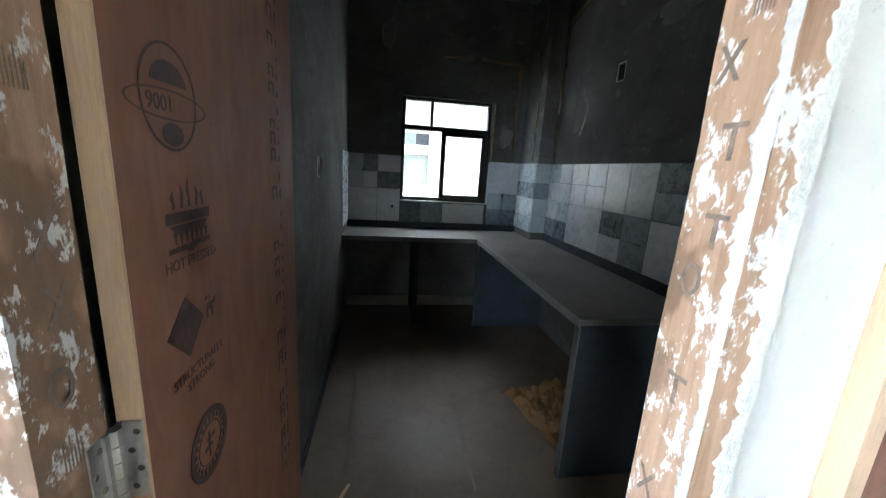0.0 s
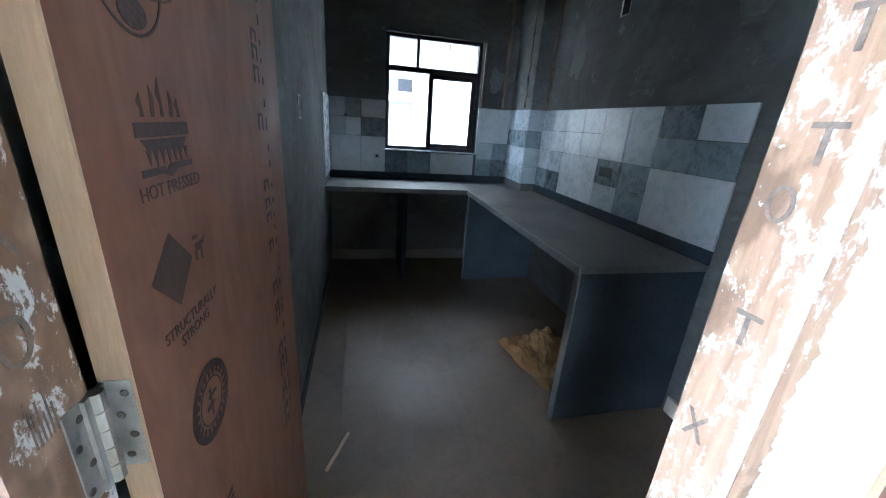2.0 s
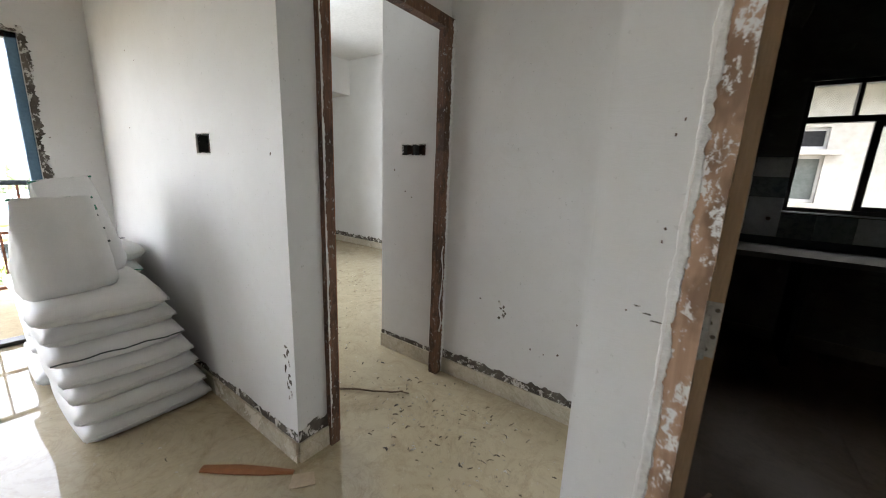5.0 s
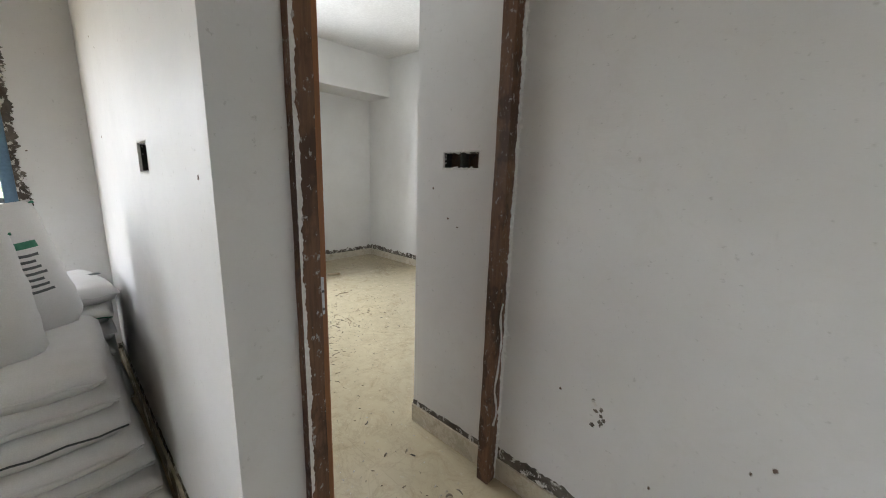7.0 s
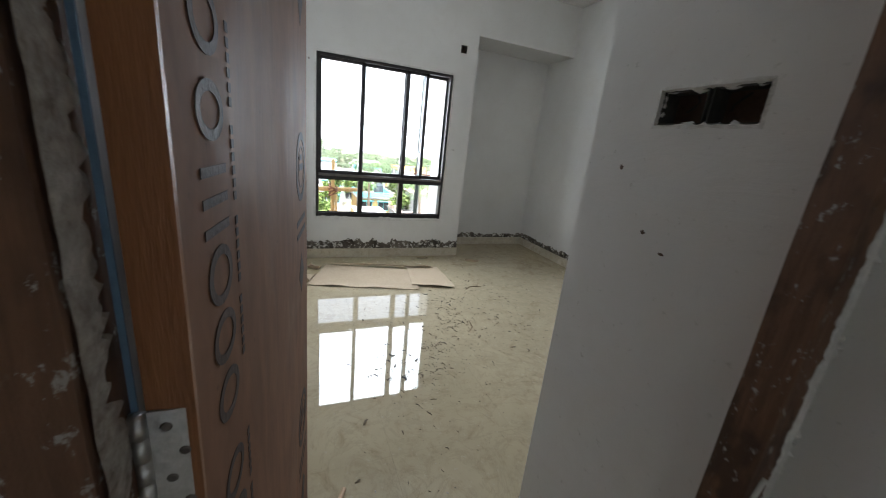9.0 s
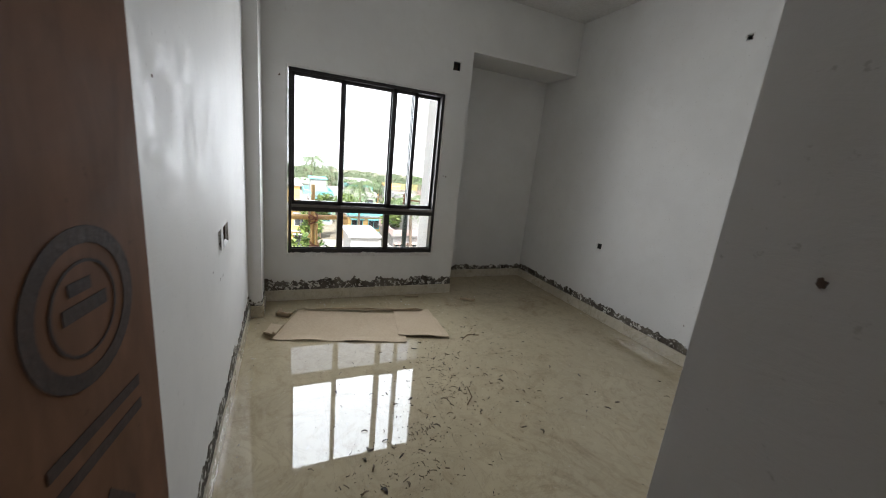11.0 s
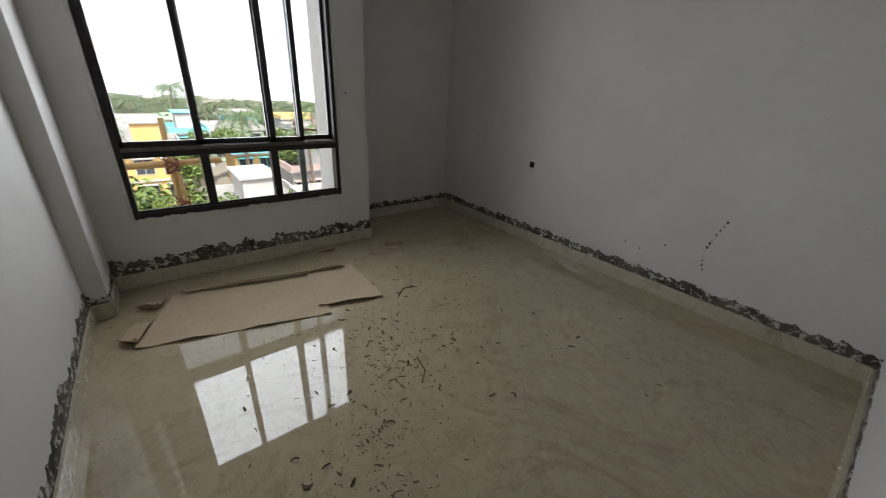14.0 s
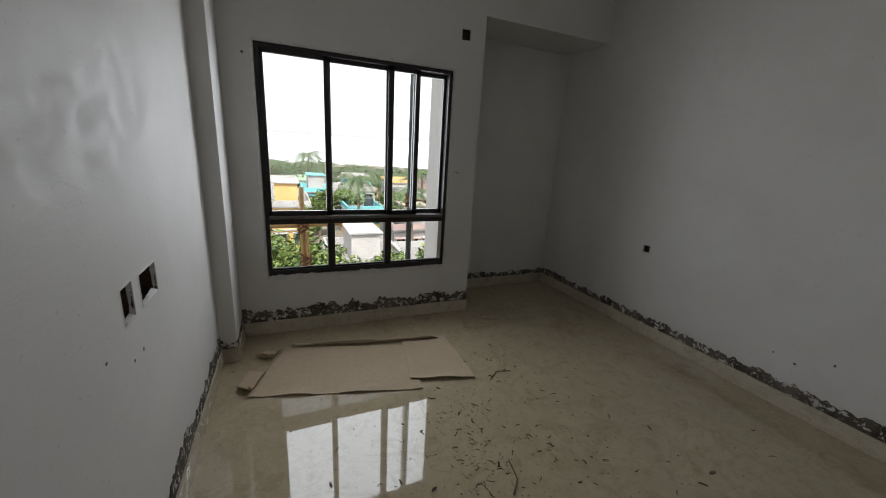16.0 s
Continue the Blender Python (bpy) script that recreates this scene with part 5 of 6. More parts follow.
# ---- cardboard on the bedroom floor ----
def card_sheet(label, corners, z, seed, curl=0.012, edge_lift=0.0):
    """A thin corrugated sheet over four floor corners, sagging and curled along its edges."""
    t = thing("cardboard_sheet", label, "cardboard", "cardboard sheets", at=(*corners[0], 0))
    bm = bmesh.new()
    c = [Vector((*q, 0)) - Vector((*corners[0], 0)) for q in corners]
    nu, nv = 40, 14
    top, bot = {}, {}
    for i in range(nu + 1):
        for j in range(nv + 1):
            u, v = i / nu, j / nv
            p = c[0].lerp(c[1], u).lerp(c[3].lerp(c[2], u), v)
            n0 = noise.noise(Vector((p.x * 6 + seed, p.y * 6, seed)))
            if i in (0, nu) or j in (0, nv):
                w = 0.006 * noise.noise(Vector((p.x * 30 + seed, p.y * 30, 0)))
                p = p + Vector((w, w, 0))
            e = max(0, 1 - min(u, 1 - u) * 9) * max(0, n0 + 0.2) * curl + max(0, 1 - v * 7) * max(0, 0.35 + n0) * curl + edge_lift * (1 - v)
            h = z + 0.001 + e + 0.0015 * (n0 + 1)
            bot[i, j] = bm.verts.new(p + Vector((0, 0, h)))
            top[i, j] = bm.verts.new(p + Vector((0, 0, h + 0.004)))
    for i in range(nu):
        for j in range(nv):
            bm.faces.new([top[i, j], top[i + 1, j], top[i + 1, j + 1], top[i, j + 1]])
            bm.faces.new([bot[i, j], bot[i, j + 1], bot[i + 1, j + 1], bot[i + 1, j]])
    for i in range(nu):
        for j in (0, nv):
            bm.faces.new([top[i, j], bot[i, j], bot[i + 1, j], top[i + 1, j]])
    for j in range(nv):
        for i in (0, nu):
            bm.faces.new([top[i, j], bot[i, j], bot[i, j + 1], top[i, j + 1]])
    bmesh.ops.recalc_face_normals(bm, faces=bm.faces)
    part("sheet", bm, CARD, t)
    return t


card_sheet("large flat sheet of brown cardboard on the floor", ((-3.335, 2.21), (-3.10, 3.17), (-3.62, 3.25), (-3.85, 2.41)), 0.0, 1.0, 0.012)
card_sheet("second brown cardboard sheet pushed beside the first", ((-3.205, 3.13), (-3.10, 3.53), (-3.66, 3.55), (-3.71, 3.22)), 0.007, 4.0, 0.016)
card_sheet("narrow raised cardboard strip along the sheet's back", ((-3.82, 2.45), (-3.63, 3.48), (-3.67, 3.495), (-3.86, 2.47)), 0.008, 7.0, 0.02, 0.014)
card_sheet("small torn cardboard flap by the pilaster", ((-3.43, 2.145), (-3.35, 2.22), (-3.56, 2.30), (-3.60, 2.20)), 0.004, 9.0, 0.05)
card_sheet("torn cardboard scrap near the pilaster", ((-3.76, 2.22), (-3.70, 2.33), (-3.79, 2.37), (-3.83, 2.27)), 0.003, 12.0, 0.05)
card_sheet("thin cardboard offcut lying by the window wall", ((-4.02, 3.42), (-3.99, 3.56), (-4.04, 3.57), (-4.06, 3.44)), 0.0, 15.0, 0.04)
card_sheet("thin brown offcut lying in the room", ((-3.87, 3.98), (-3.80, 4.13), (-3.84, 4.15), (-3.92, 4.0)), 0.0, 18.0, 0.05)


# ---- sticks ----
def stick(label, pts, r, mat, category="stick", flat=1.0):
    t = thing("stick", label, category, "sticks on the floor")
    bm = tube(bmesh.new(), pts, r, 7)
    for v in bm.verts:
        v.co.z = max(0.0005, v.co.z * flat)
    part("rod", bm, mat, t)
    return t


stick("dark dry twig on the hall floor", [(-0.74, 2.29, 0.008), (-0.66, 2.345, 0.012), (-0.56, 2.40, 0.011), (-0.45, 2.47, 0.016), (-0.42, 2.50, 0.02)], [0.006, 0.006, 0.005, 0.005, 0.004], TWIG)
stick("short twig piece on the hall floor", [(-0.47, 2.44, 0.02), (-0.44, 2.50, 0.008), (-0.39, 2.52, 0.006)], 0.004, TWIG)
stick("reddish flat wood offcut beside the partition", [(-0.72, 1.55, 0.006), (-0.60, 1.64, 0.006), (-0.50, 1.71, 0.006), (-0.40, 1.785, 0.006)], [0.022, 0.03, 0.026, 0.012], LEAF_EDGE_B, flat=0.4)
stick("pale split lath on the bedroom floor", [(-1.28, 2.30, 0.006), (-1.12, 2.22, 0.010)], 0.009, LEAF_EDGE, flat=0.8)
stick("pale split lath lying across another", [(-1.10, 2.36, 0.014), (-1.22, 2.17, 0.010)], 0.010, LEAF_EDGE, flat=0.8)
stick("pale split lath on the bedroom floor", [(-1.16, 2.33, 0.006), (-1.04, 2.24, 0.006)], 0.007, LEAF_EDGE, flat=0.8)
stick("pale lath in the kitchen by the door", [(0.98, 2.62, 0.006), (1.06, 2.80, 0.006)], 0.008, LEAF_EDGE, flat=0.5)


card_sheet("flat grey mortar chip on the hall floor", ((-0.33, 1.72), (-0.27, 1.80), (-0.33, 1.84), (-0.39, 1.77)), 0.0, 31.0, 0.004)
stick("thin dark twig on the bedroom floor", [(-2.30, 3.30, 0.004), (-2.36, 3.36, 0.006), (-2.46, 3.38, 0.004)], 0.003, TWIG)
stick("thin dark twig near the cardboard", [(-3.05, 3.62, 0.004), (-3.12, 3.70, 0.006), (-3.10, 3.80, 0.004)], 0.003, TWIG)


# ---- marks and small chips in the plaster ----
def chip(axis, face, u, z, w, h, out, seed, mat):
    return tagged(part("plaster_chip", patch(None, axis, face, u, z, w, h, out * 0.25, seed), mat), "small chip knocked out of the wall plaster", "wall mark", kind="structure")


random.seed(77)
CHIPS = [("x", NY, -0.142, 0.568, -1), ("x", NY, 0.191, 0.352, -1), ("x", NY, 0.267, 0.346, -1), ("x", NY, 0.343, 0.367, -1), ("x", NY, 0.423, 0.56, -1), ("x", NY, 0.47, 0.60, -1),
         ("x", HY, 0.823, 1.386, -1), ("x", HY, 0.814, 1.364, -1), ("x", HY, 0.821, 1.223, -1), ("x", HY, 0.783, 1.078, -1), ("x", HY, 0.819, 1.202, -1),
         ("x", AY0, -2.092, 1.93, -1), ("x", AY0, -1.943, 1.856, -1), ("x", AY0, -2.19, 1.49, -1), ("x", AY0, -0.522, 1.337, -1),
         ("x", BY1, -2.355, 0.318, -1), ("x", BY1, -2.243, 0.30, -1), ("x", BY1, -2.085, 0.383, -1), ("x", AY1, -2.537, 0.748, 1), ("x", AY1, -2.613, 0.746, 1), ("x", AY1, -2.376, 0.834, 1),
         ("x", AY1, -1.617, 1.576, 1), ("x", AY1, -1.768, 1.507, 1), ("y", BX0, 3.758, 1.25, 1), ("y", BX0, 3.785, 1.245, 1), ("y", BX0, 2.255, 1.937, 1), ("y", LX0, 1.556, 1.418, 1),
         ("x", NY, -0.852, 1.292, -1), ("x", NY, -0.752, 1.158, -1), ("x", NY, -0.697, 1.123, -1)]
for k, (axis, face, u, z, out) in enumerate(CHIPS):
    q = 0.4 if face == HY else 1.0
    chip(axis, face, u, z, q * random.uniform(0.003, 0.007), q * random.uniform(0.003, 0.008), out, k * 1.9, HOLE)
for k in range(10):
    chip("x", HY, 0.796 + 0.0055 * k, 1.090 - 0.0035 * k + 0.004 * math.sin(k * 2.1), 0.0035, 0.0016, -1, 60 + k, BAND)
for k in range(16):
    chip("x", AY0, -0.485 + random.uniform(-0.02, 0.02), 0.30 + 0.016 * k, random.uniform(0.004, 0.012), random.uniform(0.006, 0.014), -1, 80 + k, BAND)
for k in range(12):
    t_ = k / 11
    chip("x", BY1, -1.83 - 0.02 * math.sin(t_ * 5) + 0.06 * max(0, t_ - 0.75) * 4 * 0.4, 0.30 + 0.34 * t_, random.uniform(0.003, 0.008), random.uniform(0.006, 0.015), -1, 110 + k, BAND)
for k in range(9):
    chip("x", NY, 0.0 + random.uniform(-0.025, 0.025), 0.48 + 0.012 * k, random.uniform(0.004, 0.009), random.uniform(0.004, 0.010), -1, 140 + k, BAND)

# ---- litter of flakes and crumbs ----
def litter(name, label, spots, count, size, mat, seed, flat=0.25):
    """Many small curled flakes; spots are (x, y, spread x, spread y, weight)."""
    rng = random.Random(seed)
    verts, faces = [], []
    for _ in range(count):
        sx, sy, wx, wy, _w = rng.choices(spots, weights=[q[4] for q in spots])[0]
        x, y = rng.gauss(sx, wx), rng.gauss(sy, wy)
        inside = (RX + 0.05 < x < -1.05 and AY1 + 0.05 < y < BY1 - 0.05 and not (x < BX0 + 0.04 and y < RY)) or (-1.05 <= x < 0.7 and 2.08 < y < NY - 0.05) or (-2.7 < x < 2.8 and -0.5 < y < 1.62)
        if not inside:
            continue
        a, l_, w_ = rng.uniform(0, math.pi), size[0] + (size[1] - size[0]) * rng.random() ** 2, rng.choice((0.07, 0.10, 0.16, 0.3, 0.55)) * rng.uniform(0.8, 1.2)
        c, s = math.cos(a), math.sin(a)
        bend = rng.uniform(0, flat) * l_
        h = 0.0008
        b0 = len(verts)
        side = rng.gauss(0, 0.13) * l_
        for k in range(4):
            u = (k / 3 - 0.5) * l_
            off = side * (1 - (2 * k / 3 - 1) ** 2)
            z_ = h + bend * (1 - (2 * k / 3 - 1) ** 2)
            ww = l_ * w_ * (0.35 if k in (0, 3) else 0.6) * 0.5
            for sg in (-1, 1):
                verts.append((x + c * u - s * (off + sg * ww), y + s * u + c * (off + sg * ww), z_ + 0.0005 * (sg + 1)))
                verts.append((x + c * u - s * (off + sg * ww), y + s * u + c * (off + sg * ww), z_ + 0.002 + 0.0005 * (sg + 1)))
        for k in range(3):
            q = b0 + 4 * k
            faces += [(q + 1, q + 5, q + 7, q + 3), (q, q + 2, q + 6, q + 4), (q, q + 4, q + 5, q + 1), (q + 2, q + 3, q + 7, q + 6)]
        faces += [(b0, b0 + 1, b0 + 3, b0 + 2), (b0 + 12, b0 + 14, b0 + 15, b0 + 13)]
    me = bpy.data.meshes.new(name)
    me.from_pydata(verts, [], faces)
    me.materials.append(mat)
    return tagged(new(name, me), label, "debris", kind="stuff")


BED = [(-2.2, 2.95, 0.10, 0.12, 2), (-2.45, 3.25, 0.08, 0.10, 1.5), (-1.95, 2.78, 0.08, 0.14, 1.5), (-2.75, 3.3, 0.12, 0.08, 1.2), (-2.6, 3.45, 0.30, 0.28, 3), (-3.0, 3.6, 0.35, 0.3, 2), (-2.3, 3.1, 0.3, 0.3, 3), (-1.7, 2.75, 0.3, 0.2, 2), (-2.4, 4.0, 0.8, 0.5, 2), (-3.6, 4.1, 0.4, 0.35, 0.7), (-3.3, 3.0, 0.35, 0.5, 0.6)]
HALL = [(-0.2, 2.45, 0.35, 0.22, 3), (0.1, 2.2, 0.35, 0.3, 2), (-0.8, 2.5, 0.25, 0.2, 1), (0.2, 1.2, 0.6, 0.3, 0.6), (-1.0, 1.2, 0.6, 0.5, 0.6)]
litter("floor_flakes", "scattered dark curled flakes on the bedroom floor", BED, 430, (0.006, 0.040), FLAKES, 3)
litter("floor_crumbs", "fine dark crumbs over the bedroom floor", BED, 950, (0.002, 0.010), FLAKES, 4, 0.5)
litter("hall_flakes", "scattered flakes and chips on the hall floor", HALL, 190, (0.010, 0.035), FLAKES, 5)
litter("hall_crumbs", "pale plaster crumbs on the hall floor", HALL, 300, (0.004, 0.016), CRUMBS, 6, 0.5)
litter("recess_crumbs", "pale plaster crumbs along the bedroom walls", [(-3.9, 3.0, 0.06, 0.6, 2), (-2.8, 5.08, 0.8, 0.03, 2), (-2.6, 2.09, 0.6, 0.03, 1)], 260, (0.004, 0.014), CRUMBS, 8, 0.5)


# ---- outside ----
GZ = -9.5
FALL = 0.022          # the land falls gently away from the building
GROUND = two_tone("dry_earth_and_grass", (0.12, 0.115, 0.085), (0.26, 0.23, 0.18), 0.08, 2.0, 0.95)
LEAF_MID = foliage_mat("broad_leaves", (0.020, 0.048, 0.010), (0.16, 0.22, 0.05))
LEAF_PALM = foliage_mat("palm_leaves", (0.030, 0.065, 0.022), (0.115, 0.16, 0.065))
# shade among the far woods is put into this darker leaf colour
LEAF_DARK = foliage_mat("shade_darkened_far_leaves", (0.012, 0.028, 0.012), (0.065, 0.10, 0.04))
# far fronds get a paler range, distance haze mixed into the leaf colour
LEAF_FAR = foliage_mat("haze_tinted_palm_leaves", (0.022, 0.045, 0.020), (0.15, 0.185, 0.10))
BARK = two_tone("grey_brown_bark", (0.12, 0.09, 0.065), (0.24, 0.19, 0.14), 3, 20, 0.95)
HW = two_tone("weathered_white_render", (0.30, 0.295, 0.285), (0.43, 0.425, 0.41), 0.8, 8, 0.85)
HY_ = two_tone("ochre_yellow_render", (0.52, 0.33, 0.12), (0.66, 0.45, 0.18), 0.8, 8, 0.85)
HT = two_tone("turquoise_render", (0.12, 0.42, 0.44), (0.20, 0.55, 0.56), 0.8, 8, 0.85)
HG = two_tone("pale_green_render", (0.30, 0.45, 0.30), (0.42, 0.56, 0.40), 0.8, 8, 0.85)
HP = two_tone("pale_pink_render", (0.55, 0.40, 0.36), (0.68, 0.52, 0.46), 0.8, 8, 0.85)
HGREY = two_tone("grey_stained_render", (0.34, 0.33, 0.31), (0.50, 0.49, 0.46), 0.8, 8, 0.9)
DARKGLASS = two_tone("dark_window_glass", (0.03, 0.035, 0.04), (0.07, 0.08, 0.085), 2, 10, 0.2)
ROOF = two_tone("weathered_roof_concrete", (0.17, 0.165, 0.155), (0.28, 0.275, 0.26), 0.8, 6, 0.9)

bm = bmesh.new()
rings = [[bm.verts.new((r * math.cos(k * math.pi / 32), r * math.sin(k * math.pi / 32), GZ - FALL * max(0, r - 60))) for k in range(64)] for r in (0.5, 60, 300, 2600)]
bm.faces.new(rings[0])
for r0, r1 in zip(rings, rings[1:]):
    for k in range(64):
        bm.faces.new([r0[k], r1[k], r1[(k + 1) % 64], r0[(k + 1) % 64]])
tagged(part("ground", bm, GROUND), "dry earth and grass reaching the horizon", "ground", kind="structure")


def house(label, x, y, wx, wy, h, wall_m, trim_m, storeys=2, cols=3, stair=None, tank=False):
    """A flat-roofed house, its front towards +x: walls, roof slab, parapets, windows with frames and shades."""
    t = thing("house", label, "house", "houses beyond the window", at=(x, y, GZ))
    part("wall", boxed(-wx, 0, 0, wy, 0, h - 0.75), wall_m, t)
    part("roof", boxed(-wx - 0.25, 0.3, -0.25, wy + 0.25, h - 0.75, h - 0.58), ROOF, t)
    for dims in ((-wx - 0.1, 0.12, -0.12, 0.03, h - 0.58, h), (-wx - 0.1, 0.12, wy - 0.03, wy + 0.12, h - 0.58, h), (-0.03, 0.12, 0.03, wy - 0.03, h - 0.58, h), (-wx - 0.1, -wx + 0.05, 0.03, wy - 0.03, h - 0.58, h)):
        part("parapet", boxed(*dims), trim_m, t)
    sh = (h - 0.75) / storeys
    for s in range(storeys):
        for c in range(cols):
            yc, zc = wy * (c + 0.5) / cols, sh * (s + 0.52)
            w_, hh = min(0.65, wy / cols * 0.3), min(0.65, sh * 0.26)
            w = part("window", boxed(0.003, 0.05, yc - w_ - 0.07, yc + w_ + 0.07, zc - hh - 0.07, zc + hh + 0.07), trim_m, t)
            part("pane", boxed(0.052, 0.06, yc - w_, yc - 0.03, zc - hh, zc + hh), DARKGLASS, w)
            part("pane", boxed(0.052, 0.06, yc + 0.03, yc + w_, zc - hh, zc + hh), DARKGLASS, w)
            part("sunshade", boxed(0.003, 0.55, yc - w_ - 0.2, yc + w_ + 0.2, zc + hh + 0.12, zc + hh + 0.2), trim_m, t)
        if s:
            part("floor_band", boxed(0.002, 0.18, -0.05, wy + 0.05, sh * s - 0.1, sh * s + 0.05), trim_m, t)
    if stair is not None:
        part("stair_head", boxed(-wx * 0.7, -0.6, wy * stair, wy * stair + 2.2, h - 0.58, h + 1.7), wall_m, t)
        part("stair_roof", boxed(-wx * 0.7 - 0.2, -0.4, wy * stair - 0.2, wy * stair + 2.4, h + 1.7, h + 1.82), trim_m, t)
    if tank:
        part("water_tank", tube(bmesh.new(), [(-wx * 0.5, wy * 0.75, h - 0.58), (-wx * 0.5, wy * 0.75, h + 0.5), (-wx * 0.5, wy * 0.75, h + 0.75)], [0.6, 0.6, 0.25], 16), STONE_DARK, t, "black plastic water tank")
    return t


house("white-grey flat-roofed house with a parapet", -28, 5.4, 7, 5.6, 2.9, HGREY, HW, 1, 4, 0.25)
house("low grey house with a white terrace", -25, 10.8, 7, 6.0, 3.0, HGREY, HW, 1, 3)
house("ochre-yellow two-storey house with a roof terrace", -42, -1.4, 8, 6.0, 5.3, HY_, HW, 2, 3, 0.45)
house("turquoise house with white bands", -52, -7.0, 9, 6.5, 5.2, HT, HW, 2, 3, None, True)
house("long white house with a row of windows", -66, -6.0, 9, 10.0, 5.4, HW, HGREY, 2, 6, None)
house("pale green flat-roofed house", -62, 9.0, 8, 7.0, 4.8, HG, HW, 2, 3, None, True)
house("small turquoise roof room on a white house", -72, 13.0, 7, 4.5, 6.0, HT, HW, 2, 2)
house("pale pink house with white trim", -50, 17.5, 8, 7.0, 5.6, HP, HW, 2, 3, 0.5)
house("white house behind palms", -74, 22.0, 9, 10.0, 5.2, HW, HY_, 2, 4)
house("ochre house seen over the balcony", -36, -16.0, 9, 7.5, 6.0, HY_, HW, 2, 3)
house("white two-storey house seen over the balcony", -40, -30.0, 9, 9.0, 6.8, HW, HT, 2, 3, 0.2)
house("grey house seen over the balcony", -28, -8.0, 7, 6.0, 3.6, HGREY, HW, 1, 3)

house("small orange house behind the low one", -44, 8.9, 6, 4.0, 4.4, HY_, HT, 2, 2, None, True)
house("white house with a pale blue stair tower", -58, 4.6, 7, 4.0, 5.0, HW, HT, 2, 2, 0.2)
house("low white house with dark windows", -36, 12.2, 6, 4.2, 3.8, HW, HP, 1, 3, 0.3)
house("turquoise house among trees", -58, -1.0, 7, 4.5, 5.0, HT, HW, 2, 3)
house("white house among the far palms", -84, 2.0, 8, 8.0, 4.4, HW, HG, 2, 4)
house("pale yellow house among the far palms", -86, 14.0, 8, 8.0, 4.2, HY_, HW, 2, 4)


def leaf_cloud(rng, verts, faces, c, r, count, size):
    for _ in range(count):
        d = Vector((rng.gauss(0, 1), rng.gauss(0, 1), rng.gauss(0, 0.8))).normalized() * (rng.random() ** 0.45)
        p = Vector(c) + Vector((d.x * r[0], d.y * r[1], d.z * r[2]))
        a = Vector((rng.uniform(-1, 1), rng.uniform(-1, 1), rng.uniform(-0.6, 0.6))).normalized()
        b = a.cross(Vector((rng.uniform(-1, 1), rng.uniform(-1, 1), rng.uniform(-1, 1)))).normalized()
        s = size * rng.uniform(0.6, 1.4)
        k = len(verts)
        verts += [tuple(p - a * s), tuple(p - b * s * 0.45), tuple(p + a * s), tuple(p + b * s * 0.45)]
        faces.append((k, k + 1, k + 2, k + 3))


def data_part(name, verts, faces, mat, parent=None):
    me = bpy.data.meshes.new(name)
    me.from_pydata(verts, [], faces)
    me.materials.append(mat)
    ob = new(name, me)
    if parent:
        ob.parent = parent
    return ob


def broad_tree(label, x, y, h, spread, seed, leaves=2600, size=0.16):
    rng = random.Random(seed)
    t = thing("tree", label, "tree", "trees below the window", at=(x, y, GZ))
    part("trunk", tube(bmesh.new(), [(0, 0, 0), (0.1, 0.05, h * 0.25), (0.05, 0.15, h * 0.5), (0.1, 0.1, h * 0.7)], [0.2, 0.16, 0.12, 0.07], 9), BARK, t)
    verts, faces = [], []
    n = 9
    for k in range(n):
        a = 2 * math.pi * k / n + rng.uniform(-0.3, 0.3)
        r = spread * rng.uniform(0.35, 0.8)
        tip = Vector((math.cos(a) * r, math.sin(a) * r, h * rng.uniform(0.62, 0.98)))
        part("limb", tube(bmesh.new(), [(0.05, 0.1, h * rng.uniform(0.35, 0.6)), tuple(tip * 0.6 + Vector((0, 0, h * 0.25))), tuple(tip)], [0.07, 0.05, 0.02], 6), BARK, t)
        leaf_cloud(rng, verts, faces, tip, (spread * 0.5, spread * 0.5, h * 0.16), leaves // n, size)
    data_part("crown", verts, faces, LEAF_MID, t)
    return t


def palm_fronds(rng, verts, faces, top, length, count, segs=7):
    for k in range(count):
        a = 2 * math.pi * k / count + rng.uniform(-0.2, 0.2)
        rise = rng.uniform(-0.3, 1.0)
        L = length * rng.uniform(0.8, 1.1)
        pts = []
        for s in range(segs + 1):
            u = s / segs
            pts.append(Vector((math.cos(a) * L * u * (1 - 0.15 * u), math.sin(a) * L * u * (1 - 0.15 * u), L * (0.55 * rise * u - (0.55 + 0.25 * rng.random() * 0.2) * u * u))) + Vector(top))
        side = Vector((-math.sin(a), math.cos(a), 0))
        for p, q, s in zip(pts, pts[1:], range(segs)):
            w = L * 0.17 * math.sin(math.pi * (s + 0.7) / (segs + 0.9))
            for sg in (-1, 1):
                for half in (0.0, 0.5):
                    o = p.lerp(q, half)
                    e = p.lerp(q, half + 0.3)
                    m = len(verts)
                    tip = o.lerp(q, 0.9) + side * sg * w + Vector((0, 0, -w * rng.uniform(0.35, 0.8)))
                    verts.extend([tuple(o), tuple(e), tuple(tip)])
                    faces.append((m, m + 1, m + 2))


